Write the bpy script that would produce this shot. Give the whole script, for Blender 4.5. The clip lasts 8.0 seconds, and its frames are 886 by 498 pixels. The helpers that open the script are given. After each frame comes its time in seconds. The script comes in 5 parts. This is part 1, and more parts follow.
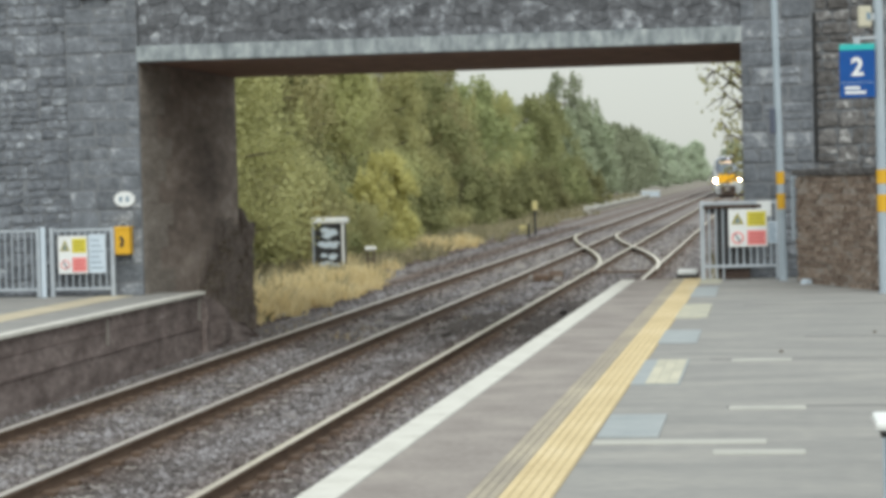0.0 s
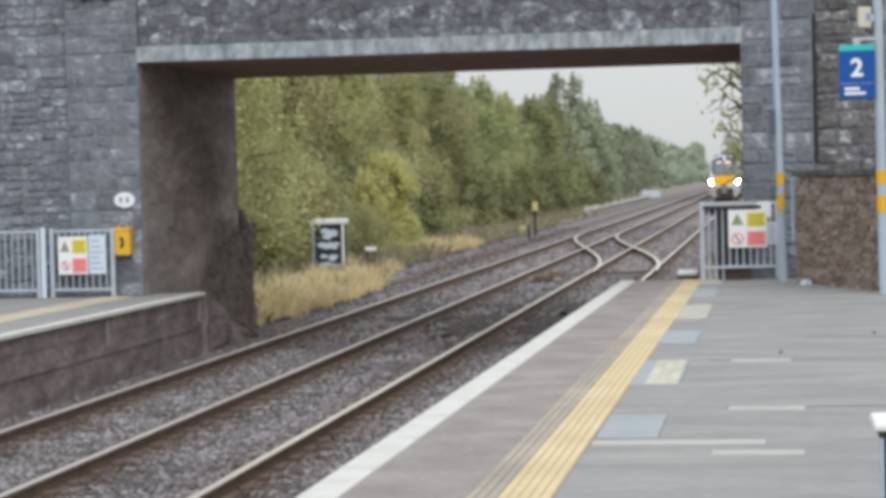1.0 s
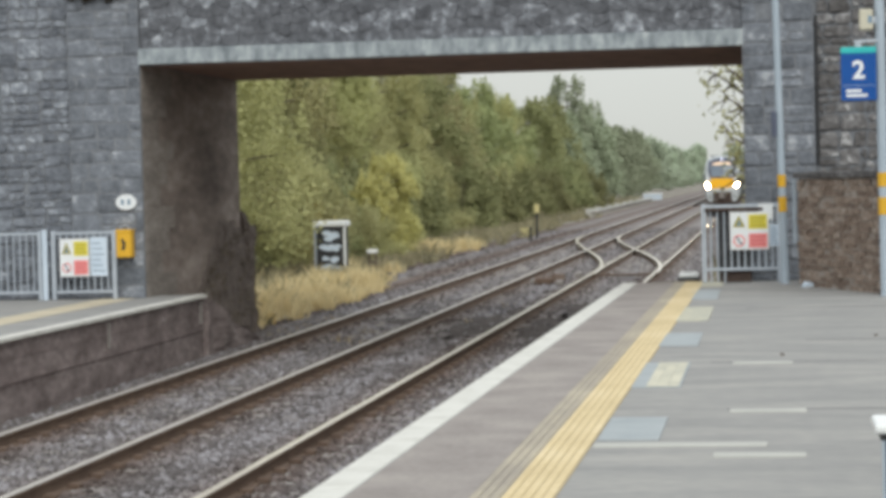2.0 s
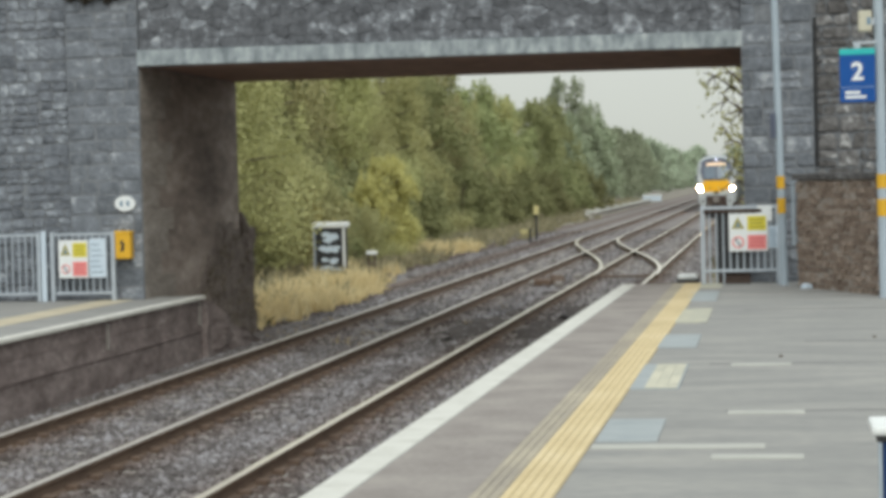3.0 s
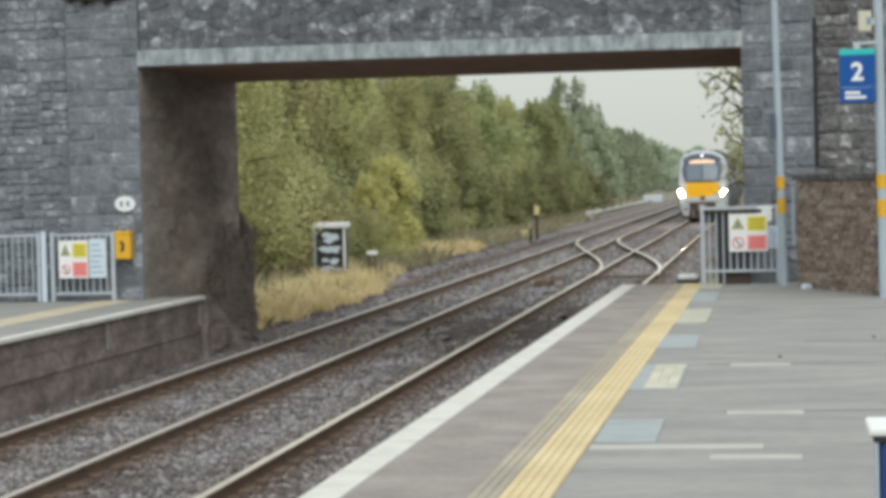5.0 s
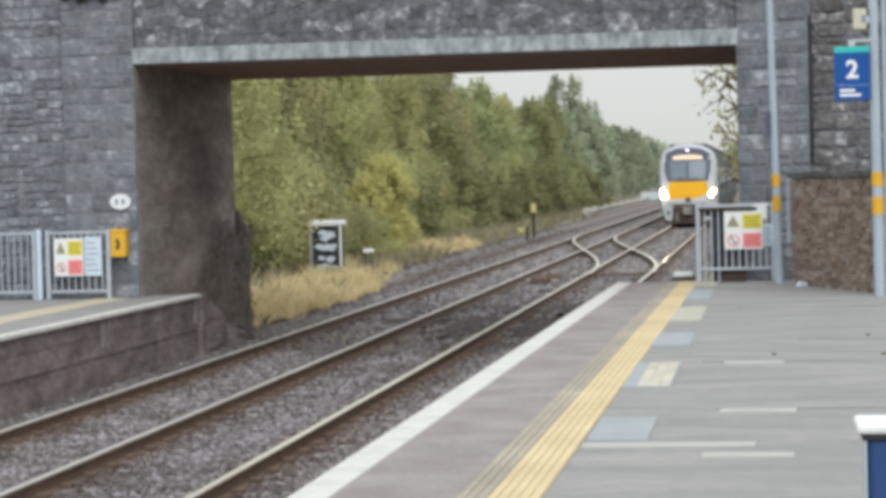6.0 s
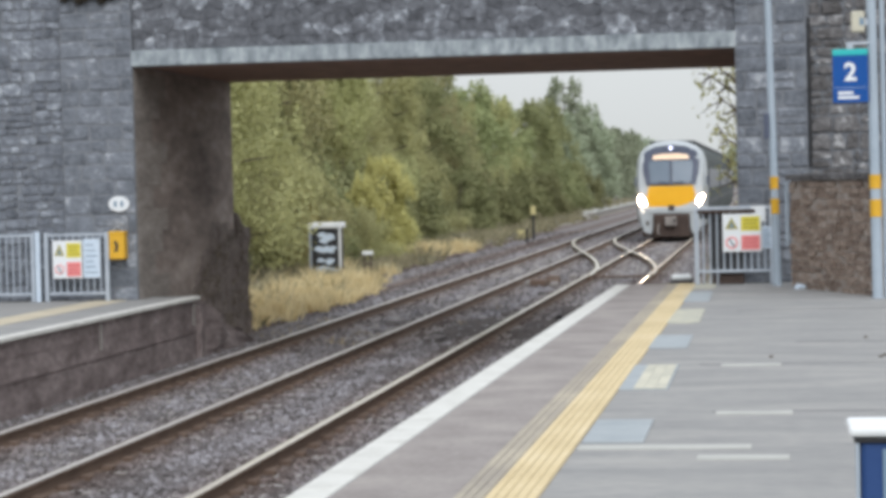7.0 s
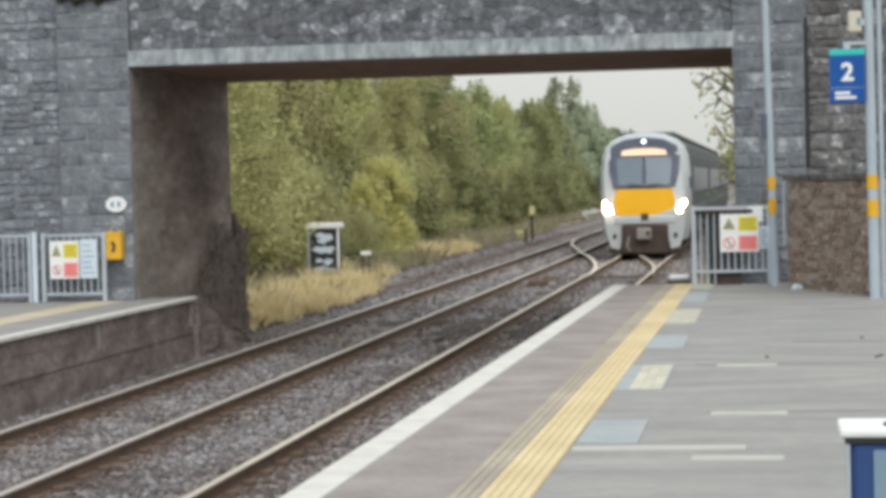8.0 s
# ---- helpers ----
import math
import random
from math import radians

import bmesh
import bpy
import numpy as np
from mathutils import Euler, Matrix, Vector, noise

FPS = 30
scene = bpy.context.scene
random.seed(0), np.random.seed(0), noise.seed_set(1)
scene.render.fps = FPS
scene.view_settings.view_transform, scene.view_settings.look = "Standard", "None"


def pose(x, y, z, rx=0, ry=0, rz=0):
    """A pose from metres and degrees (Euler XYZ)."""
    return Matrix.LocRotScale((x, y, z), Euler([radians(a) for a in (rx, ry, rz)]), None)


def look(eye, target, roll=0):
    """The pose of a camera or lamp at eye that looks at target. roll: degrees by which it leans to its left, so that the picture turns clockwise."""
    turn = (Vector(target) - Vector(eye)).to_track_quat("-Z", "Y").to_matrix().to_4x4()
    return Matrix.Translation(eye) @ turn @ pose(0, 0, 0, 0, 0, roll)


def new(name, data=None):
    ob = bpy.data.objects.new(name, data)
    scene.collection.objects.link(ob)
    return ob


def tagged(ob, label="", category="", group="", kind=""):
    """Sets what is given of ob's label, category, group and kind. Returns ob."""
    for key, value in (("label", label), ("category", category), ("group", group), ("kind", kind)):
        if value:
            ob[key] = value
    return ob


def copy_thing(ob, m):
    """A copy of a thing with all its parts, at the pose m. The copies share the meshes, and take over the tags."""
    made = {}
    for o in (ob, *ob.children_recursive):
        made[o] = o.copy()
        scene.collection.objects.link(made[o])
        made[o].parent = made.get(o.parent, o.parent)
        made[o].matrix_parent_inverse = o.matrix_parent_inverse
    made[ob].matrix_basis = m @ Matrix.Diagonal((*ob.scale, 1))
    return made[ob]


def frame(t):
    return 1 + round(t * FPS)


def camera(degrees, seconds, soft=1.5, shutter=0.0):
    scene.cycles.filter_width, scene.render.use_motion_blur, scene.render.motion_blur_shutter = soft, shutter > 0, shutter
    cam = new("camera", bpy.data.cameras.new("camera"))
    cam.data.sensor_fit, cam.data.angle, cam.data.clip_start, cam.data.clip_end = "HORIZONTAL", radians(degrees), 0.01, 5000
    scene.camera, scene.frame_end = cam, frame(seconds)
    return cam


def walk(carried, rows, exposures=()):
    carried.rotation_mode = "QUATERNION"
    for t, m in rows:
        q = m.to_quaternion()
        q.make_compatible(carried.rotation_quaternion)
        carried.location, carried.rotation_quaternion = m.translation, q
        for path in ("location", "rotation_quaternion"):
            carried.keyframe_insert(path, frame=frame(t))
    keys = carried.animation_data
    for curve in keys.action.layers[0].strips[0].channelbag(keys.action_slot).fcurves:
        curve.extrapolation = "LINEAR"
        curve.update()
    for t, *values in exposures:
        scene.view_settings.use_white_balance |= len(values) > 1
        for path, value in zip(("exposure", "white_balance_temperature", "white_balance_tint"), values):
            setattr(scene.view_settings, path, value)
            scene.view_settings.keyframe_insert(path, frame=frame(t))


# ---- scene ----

# ---- camera ----
EYE_Z = 1.535            # eye above the platform; the platform's top is z = 0
RAIL_Z = -0.915          # top of the rails
cam = camera(22.45, 8.0, soft=4.2)
# seconds, yaw to the left, pitch, lean, x, y
CAMERA = (
    (0, 8.305, -1.839, 1.394, -0.007, 0.006),
    (0.5, 8.310, -1.797, 1.400, 0.000, 0.000),
    (1, 8.312, -1.818, 1.395, -0.000, -0.004),
    (1.5, 8.354, -1.795, 1.397, -0.001, -0.002),
    (3, 8.345, -1.725, 1.378, 0.011, 0.009),
    (3.5, 8.301, -1.763, 1.368, 0.012, 0.002),
    (4, 8.357, -1.726, 1.375, 0.012, -0.025),
    (4.5, 8.381, -1.696, 1.373, 0.015, 0.007),
    (6, 8.304, -1.776, 1.390, 0.054, 0.018),
    (6.5, 8.275, -1.739, 1.380, 0.065, 0.030),
    (7, 8.309, -1.718, 1.370, 0.079, 0.019),
    (7.5, 8.316, -1.739, 1.367, 0.093, 0.025),
    (8, 8.296, -1.713, 1.392, 0.108, 0.046),
)


def eye_pose(yaw, pitch, lean, x, y):
    a, b = radians(yaw), radians(pitch)
    way = Vector((-math.sin(a) * math.cos(b), math.cos(a) * math.cos(b), math.sin(b)))
    eye = Vector((x, y, EYE_Z))
    return look(eye, eye + way * 30, -lean)


# the camera's own white balance drifts: seconds, stops, kelvin, tint
DRIFT = ((0.0, 0.0, 6500, 3), (0.5, 0.0, 6350, 9), (1.0, 0.0, 6250, 10), (1.5, 0.0, 6350, 9), (3.0, -0.1, 6500, 3), (4.5, -0.1, 6500, 2), (6.0, 0.06, 6350, 9), (6.5, 0.08, 6250, 9), (7.0, 0.05, 6150, 10), (7.5, 0.02, 6250, 2), (8.0, 0.04, 6500, 7))
walk(cam, [(t, eye_pose(*v)) for t, *v in CAMERA], DRIFT)

# ---- world, sun, exposure ----
world = bpy.data.worlds.new("overcast")
scene.world = world
world.use_nodes = True
wn = world.node_tree.nodes
sky = wn.new("ShaderNodeTexSky")
sky.sky_type = "NISHITA"
sky.sun_disc = False
sky.sun_elevation, sky.sun_rotation = radians(33.5), radians(163)
sky.dust_density, sky.air_density, sky.ozone_density = 1.5, 1.0, 1.0
soften = wn.new("ShaderNodeHueSaturation")
soften.inputs["Saturation"].default_value = 0.3
links = world.node_tree.links
links.new(sky.outputs[0], soften.inputs["Color"])
# the cloud layer: brighter overhead than at the horizon, as overcast skies are
way_up = wn.new("ShaderNodeSeparateXYZ")
links.new(wn.new("ShaderNodeTexCoord").outputs["Generated"], way_up.inputs[0])
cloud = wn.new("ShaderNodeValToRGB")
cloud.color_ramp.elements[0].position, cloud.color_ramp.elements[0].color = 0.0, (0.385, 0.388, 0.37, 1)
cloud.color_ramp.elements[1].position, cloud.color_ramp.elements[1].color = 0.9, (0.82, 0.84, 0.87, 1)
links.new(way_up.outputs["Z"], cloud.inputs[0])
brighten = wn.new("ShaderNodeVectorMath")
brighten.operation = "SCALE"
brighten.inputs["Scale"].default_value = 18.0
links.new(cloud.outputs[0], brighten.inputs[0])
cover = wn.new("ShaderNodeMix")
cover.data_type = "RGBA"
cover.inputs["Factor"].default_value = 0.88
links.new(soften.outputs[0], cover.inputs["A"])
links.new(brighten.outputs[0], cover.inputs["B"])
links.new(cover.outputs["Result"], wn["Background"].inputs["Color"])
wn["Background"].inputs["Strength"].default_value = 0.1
sun = new("sun", bpy.data.lights.new("sun", "SUN"))
sun.data.energy, sun.data.angle, sun.data.color = 1.5, radians(30), (1.0, 0.97, 0.92)
sun.matrix_basis = look((14, -46, 32), (0, 0, 0))
scene.view_settings.exposure = 0.0


# ---- materials ----
def surface(name, stops, rough=0.85, scale=2.0, fine=40.0, bump=0.3, depth=0.01, metal=0.0, by="world", vary=0.0, stretch=(1, 1, 1), spec=0.3):
    """A worn surface: colours from coarse and fine noise, shifted from object to object, with fine relief."""
    m = bpy.data.materials.new(name)
    m.use_nodes = True
    t = m.node_tree
    n, l = t.nodes, t.links
    b = n["Principled BSDF"]
    if by == "world":
        where = n.new("ShaderNodeNewGeometry").outputs["Position"]
    else:
        where = n.new("ShaderNodeTexCoord").outputs["Object"]
    mapping = n.new("ShaderNodeMapping")
    mapping.inputs["Scale"].default_value = stretch
    l.new(where, mapping.inputs["Vector"])
    coarse, grain = n.new("ShaderNodeTexNoise"), n.new("ShaderNodeTexNoise")
    for tex, s, d in ((coarse, scale, 5), (grain, fine, 4)):
        tex.inputs["Scale"].default_value = s
        tex.inputs["Detail"].default_value = d
        l.new(mapping.outputs[0], tex.inputs["Vector"])
    mixed = n.new("ShaderNodeMix")
    mixed.inputs[0].default_value = 0.4
    l.new(coarse.outputs[0], mixed.inputs[2])
    l.new(grain.outputs[0], mixed.inputs[3])
    value = mixed.outputs[0]
    if vary:
        who = n.new("ShaderNodeObjectInfo").outputs["Random"] if by != "island" else n.new("ShaderNodeNewGeometry").outputs["Random Per Island"]
        shift = n.new("ShaderNodeMath")
        shift.operation = "MULTIPLY_ADD"
        shift.inputs[1].default_value, shift.inputs[2].default_value = vary, -vary / 2
        l.new(who, shift.inputs[0])
        add = n.new("ShaderNodeMath")
        l.new(value, add.inputs[0])
        l.new(shift.outputs[0], add.inputs[1])
        value = add.outputs[0]
    ramp = n.new("ShaderNodeValToRGB")
    l.new(value, ramp.inputs[0])
    e = ramp.color_ramp.elements
    while len(e) < len(stops):
        e.new(0.5)
    for k, (at, c) in zip(e, stops):
        k.position, k.color = at, (*c, 1)
    l.new(ramp.outputs[0], b.inputs["Base Color"])
    rise = n.new("ShaderNodeBump")
    rise.inputs["Strength"].default_value, rise.inputs["Distance"].default_value = bump, depth
    l.new(grain.outputs[0], rise.inputs["Height"])
    l.new(rise.outputs[0], b.inputs["Normal"])
    b.inputs["Roughness"].default_value, b.inputs["Metallic"].default_value = rough, metal
    b.inputs["Specular IOR Level"].default_value = spec
    return m


def two(a, b):
    return ((0.3, a), (0.7, b))


def leaves(name, stops):
    """Foliage, tinted leaf by leaf, clump by clump and tree by tree, letting some light through."""
    m = surface(name, stops, rough=0.7, scale=0.6, fine=6.0, bump=0.0, by="island", vary=0.24)
    b = m.node_tree.nodes["Principled BSDF"]
    b.inputs["Specular IOR Level"].default_value = 0.15
    n, l = m.node_tree.nodes, m.node_tree.links
    who = n.new("ShaderNodeObjectInfo").outputs["Random"]
    tint = n.new("ShaderNodeHueSaturation")
    for socket, low, high in (("Hue", 0.485, 0.515), ("Value", 0.84, 1.2)):
        span = n.new("ShaderNodeMapRange")
        span.inputs["To Min"].default_value, span.inputs["To Max"].default_value = low, high
        l.new(who, span.inputs["Value"])
        l.new(span.outputs["Result"], tint.inputs[socket])
    l.new(b.inputs["Base Color"].links[0].from_socket, tint.inputs["Color"])
    l.new(tint.outputs[0], b.inputs["Base Color"])
    thin, blend = n.new("ShaderNodeBsdfTranslucent"), n.new("ShaderNodeMixShader")
    l.new(tint.outputs[0], thin.inputs["Color"])
    blend.inputs[0].default_value = 0.36
    l.new(b.outputs[0], blend.inputs[1])
    l.new(thin.outputs[0], blend.inputs[2])
    l.new(blend.outputs[0], n["Material Output"].inputs["Surface"])
    return m


def glow(name, colour, strength):
    m = bpy.data.materials.new(name)
    m.use_nodes = True
    b = m.node_tree.nodes["Principled BSDF"]
    b.inputs["Base Color"].default_value = (*colour, 1)
    b.inputs["Emission Color"].default_value = (*colour, 1)
    b.inputs["Emission Strength"].default_value = strength
    return m


STONE = surface("limestone", ((0.22, (0.055, 0.06, 0.07)), (0.38, (0.118, 0.128, 0.148)), (0.53, (0.174, 0.188, 0.216)), (0.63, (0.245, 0.265, 0.298)), (0.77, (0.48, 0.51, 0.55))), scale=6, fine=16, bump=0.9, depth=0.03, vary=0.21)
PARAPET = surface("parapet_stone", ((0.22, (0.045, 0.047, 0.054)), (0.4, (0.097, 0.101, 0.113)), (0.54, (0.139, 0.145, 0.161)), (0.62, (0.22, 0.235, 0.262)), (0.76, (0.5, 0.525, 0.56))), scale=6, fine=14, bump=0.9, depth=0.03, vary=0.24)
STONE_BROWN = surface("dark_brown_stone", ((0.22, (0.045, 0.042, 0.042)), (0.42, (0.105, 0.1, 0.1)), (0.54, (0.15, 0.145, 0.146)), (0.63, (0.23, 0.225, 0.228)), (0.73, (0.48, 0.485, 0.49))), scale=10, fine=15, bump=0.9, depth=0.03, vary=0.22)
DRESSED = surface("dressed_stone", ((0.22, (0.066, 0.071, 0.082)), (0.4, (0.13, 0.141, 0.161)), (0.58, (0.19, 0.206, 0.235)), (0.75, (0.42, 0.44, 0.47))), scale=5, fine=16, bump=0.7, depth=0.025, vary=0.22)
# quoin tone is kept lighter to carry daylight on the inner face's edge
QUOIN_DAYLIT = surface("daylit_quoin_stone", ((0.25, (0.135, 0.119, 0.106)), (0.5, (0.24, 0.212, 0.19)), (0.75, (0.38, 0.345, 0.312))), scale=5, fine=14, bump=0.5, depth=0.02, vary=0.1, stretch=(1, 0.35, 1))
MORTAR = surface("mortar", two((0.115, 0.122, 0.136), (0.235, 0.248, 0.27)), scale=9, fine=25, bump=0.6)
SOOTY = surface("sooty_masonry", ((0.3, (0.115, 0.09, 0.078)), (0.5, (0.235, 0.193, 0.17)), (0.68, (0.39, 0.335, 0.3))), scale=1.6, fine=7, bump=0.4, depth=0.03, stretch=(1, 0.35, 1))
CONCRETE = surface("weathered_concrete", ((0.34, (0.13, 0.152, 0.17)), (0.47, (0.25, 0.28, 0.3)), (0.56, (0.335, 0.37, 0.39)), (0.66, (0.47, 0.5, 0.51))), scale=4, fine=12, bump=0.3, stretch=(1, 1, 0.5))
STEEL_DARK = surface("sooty_deck", ((0.3, (0.14, 0.092, 0.074)), (0.52, (0.27, 0.172, 0.137)), (0.7, (0.42, 0.25, 0.17))), scale=3, fine=14, bump=0.4)
ASPHALT = surface("platform_asphalt", ((0.3, (0.204, 0.203, 0.2)), (0.5, (0.272, 0.267, 0.258)), (0.7, (0.355, 0.342, 0.318))), scale=2.6, fine=24, bump=0.35, depth=0.006, stretch=(0.35, 1.0, 1))
RED_TARMAC = surface("red_tarmac", ((0.32, (0.2, 0.175, 0.165)), (0.5, (0.272, 0.244, 0.228)), (0.68, (0.345, 0.315, 0.285))), scale=2.0, fine=24, bump=0.25, depth=0.004)
WHITE_LINE = surface("worn_white_paint", ((0.3, (0.45, 0.44, 0.4)), (0.5, (0.57, 0.56, 0.52)), (0.7, (0.64, 0.63, 0.59))), scale=4, fine=40, bump=0.1, depth=0.003)
TACTILE = surface("yellow_tactile", ((0.3, (0.47, 0.37, 0.21)), (0.5, (0.61, 0.495, 0.29)), (0.7, (0.7, 0.59, 0.39))), scale=1.8, fine=50, bump=0.2, depth=0.003, stretch=(1, 0.4, 1))
TACTILE_WORN = surface("worn_tactile", ((0.3, (0.27, 0.24, 0.205)), (0.5, (0.36, 0.32, 0.255)), (0.7, (0.5, 0.44, 0.33))), scale=1.8, fine=50, bump=0.2, depth=0.003, stretch=(1, 0.4, 1))
TACTILE_PALE = surface("faded_tactile", ((0.3, (0.4, 0.345, 0.25)), (0.5, (0.5, 0.44, 0.325)), (0.7, (0.58, 0.52, 0.4))), scale=1.8, fine=40, bump=0.2, depth=0.003)
GROOVE = surface("tactile_groove", two((0.37, 0.3, 0.195), (0.5, 0.41, 0.26)), scale=3, fine=50)
PATCH_BLUE = surface("bluish_slab", two((0.28, 0.31, 0.325), (0.37, 0.395, 0.405)), scale=4, fine=60, bump=0.15)
PATCH_CREAM = surface("cream_slab", ((0.35, (0.33, 0.34, 0.31)), (0.6, (0.5, 0.475, 0.37))), scale=6, fine=25, bump=0.15)
TILE_CREAM = surface("cream_tile", two((0.42, 0.41, 0.34), (0.58, 0.55, 0.44)), scale=5, fine=40, bump=0.15, vary=0.25)
BAR = surface("pale_slab", two((0.37, 0.37, 0.345), (0.48, 0.475, 0.44)), scale=3, fine=50, bump=0.15)
BALLAST = surface("ballast", ((0.25, (0.105, 0.092, 0.087)), (0.5, (0.195, 0.176, 0.17)), (0.75, (0.31, 0.29, 0.29))), scale=1.5, fine=22, bump=1.0, depth=0.04)
BALLAST_STONE = surface("ballast_stone", ((0.1, (0.055, 0.048, 0.045)), (0.5, (0.136, 0.123, 0.123)), (0.9, (0.36, 0.35, 0.368))), scale=0.8, fine=20, bump=0.3, by="island", vary=0.52)


def polished(m, weight, rough):
    """A burnished skin that mirrors lamps and sky at low angles."""
    b = m.node_tree.nodes["Principled BSDF"]
    b.inputs["Coat Weight"].default_value, b.inputs["Coat Roughness"].default_value = weight, rough


def rust_stained(m, rail_x, gap):
    """Brake dust and rust settled in ragged brown bands along rails that lie a gap apart from rail_x."""
    n, l = m.node_tree.nodes, m.node_tree.links
    b = n["Principled BSDF"]
    colour = b.inputs["Base Color"].links[0].from_socket
    place = n.new("ShaderNodeNewGeometry").outputs["Position"]
    apart = n.new("ShaderNodeSeparateXYZ")
    l.new(place, apart.inputs[0])
    patchy = n.new("ShaderNodeTexNoise")
    patchy.inputs["Scale"].default_value, patchy.inputs["Detail"].default_value = 1.3, 4
    l.new(place, patchy.inputs["Vector"])
    ragged = n.new("ShaderNodeMath")
    ragged.operation = "MULTIPLY_ADD"
    ragged.inputs[1].default_value, ragged.inputs[2].default_value = 0.5, -0.25 - rail_x
    l.new(patchy.outputs[0], ragged.inputs[0])
    across = n.new("ShaderNodeMath")
    l.new(apart.outputs["X"], across.inputs[0])
    l.new(ragged.outputs[0], across.inputs[1])
    away = n.new("ShaderNodeMath")
    away.operation = "PINGPONG"
    away.inputs[1].default_value = gap / 2
    l.new(across.outputs[0], away.inputs[0])
    band = n.new("ShaderNodeMapRange")
    band.inputs["From Min"].default_value, band.inputs["From Max"].default_value = 0.15, 0.62
    l.new(away.outputs[0], band.inputs["Value"])
    tint = n.new("ShaderNodeMix")
    tint.data_type = "RGBA"
    tint.inputs["A"].default_value, tint.inputs["B"].default_value = (0.68, 0.56, 0.49, 1), (1.03, 1.03, 1.04, 1)
    l.new(band.outputs["Result"], tint.inputs["Factor"])
    stain = n.new("ShaderNodeMix")
    stain.data_type, stain.blend_type = "RGBA", "MULTIPLY"
    stain.inputs["Factor"].default_value = 1.0
    l.new(colour, stain.inputs["A"])
    l.new(tint.outputs["Result"], stain.inputs["B"])
    l.new(stain.outputs["Result"], b.inputs["Base Color"])


rust_stained(BALLAST, -2.9, 1.607)
rust_stained(BALLAST_STONE, -2.9, 1.607)
CRUST = surface("earthy_crust", ((0.3, (0.085, 0.068, 0.059)), (0.5, (0.16, 0.13, 0.113)), (0.7, (0.26, 0.218, 0.192))), scale=5, fine=20, bump=1.0, depth=0.04)
DIRT = surface("brown_dirt", ((0.3, (0.06, 0.05, 0.045)), (0.5, (0.11, 0.093, 0.085)), (0.7, (0.18, 0.155, 0.145))), scale=3, fine=18, bump=1.0, depth=0.03)
DARK_GROUND = surface("dark_ground_patch", ((0.3, (0.022, 0.016, 0.014)), (0.5, (0.048, 0.035, 0.03)), (0.7, (0.1, 0.078, 0.07))), scale=3, fine=18, bump=1.0, depth=0.03)
SLEEPER = surface("concrete_sleeper", two((0.2, 0.18, 0.165), (0.3, 0.28, 0.265)), scale=4, fine=40)
RAIL_SIDE = surface("rusty_rail", two((0.09, 0.06, 0.045), (0.16, 0.11, 0.08)), scale=3, fine=50, rough=0.8)
RAIL_TOP = surface("worn_rail_head", two((0.58, 0.53, 0.45), (0.76, 0.7, 0.6)), scale=2, fine=60, rough=0.5, metal=0.1, bump=0.05, stretch=(1, 0.1, 1))
JOINT = surface("sealed_joint", two((0.16, 0.162, 0.165), (0.22, 0.22, 0.22)), scale=3, fine=50)
BRICK_MORTAR = surface("brick_mortar", two((0.17, 0.14, 0.12), (0.45, 0.4, 0.36)), scale=9, fine=30, bump=0.5)
DULL_YELLOW = surface("dull_yellow_paint", two((0.48, 0.42, 0.19), (0.58, 0.52, 0.27)), scale=4, fine=40, bump=0.1)
RAIL_DULL = surface("dull_rail_head", two((0.43, 0.4, 0.365), (0.58, 0.54, 0.495)), scale=2, fine=60, rough=0.5, metal=0.25, bump=0.05, stretch=(1, 0.1, 1))
polished(RAIL_TOP, 0.55, 0.115)
polished(RAIL_DULL, 0.3, 0.2)
PLAT_FACE = surface("platform_wall", ((0.32, (0.105, 0.082, 0.077)), (0.5, (0.19, 0.154, 0.148)), (0.62, (0.26, 0.218, 0.208)), (0.74, (0.4, 0.36, 0.345))), scale=4.6, fine=15, bump=0.8, depth=0.02, stretch=(1, 0.42, 1))
EARTH = surface("ground_earth", ((0.25, (0.13, 0.117, 0.1)), (0.5, (0.205, 0.186, 0.158)), (0.75, (0.3, 0.272, 0.228))), scale=0.5, fine=8, bump=0.8, depth=0.05)
BRICK = surface("brown_brick", ((0.2, (0.075, 0.057, 0.049)), (0.38, (0.18, 0.134, 0.108)), (0.52, (0.27, 0.205, 0.164)), (0.63, (0.37, 0.3, 0.25)), (0.74, (0.62, 0.58, 0.54))), scale=16, fine=34, bump=0.9, depth=0.02, vary=0.2)
GALV = surface("galvanised_steel", two((0.36, 0.4, 0.45), (0.5, 0.545, 0.6)), scale=5, fine=50, rough=0.5, metal=0.3, bump=0.05)
PALE_POLE = surface("pale_grey_paint", two((0.31, 0.37, 0.43), (0.42, 0.48, 0.54)), scale=2, fine=40, rough=0.5, bump=0.05)
YELLOW = surface("safety_yellow", two((0.6, 0.33, 0.02), (0.72, 0.42, 0.04)), scale=5, fine=50, rough=0.55, bump=0.05)
SIGN_WHITE = surface("sign_white", two((0.68, 0.7, 0.72), (0.78, 0.8, 0.8)), scale=4, fine=50, rough=0.45, bump=0.03)
SIGN_BLUEGREY = surface("sign_pale_blue", two((0.5, 0.58, 0.68), (0.6, 0.68, 0.76)), scale=4, fine=50, rough=0.45, bump=0.03)
SIGN_YELLOW = surface("sign_yellow", two((0.62, 0.53, 0.04), (0.7, 0.6, 0.07)), scale=5, fine=60, rough=0.5, bump=0.03)
TEXT_OCHRE = surface("ochre_lettering", two((0.3, 0.27, 0.06), (0.38, 0.33, 0.09)), scale=9, fine=50)
TEXT_RED = surface("dark_red_lettering", two((0.52, 0.13, 0.14), (0.6, 0.17, 0.17)), scale=9, fine=50)
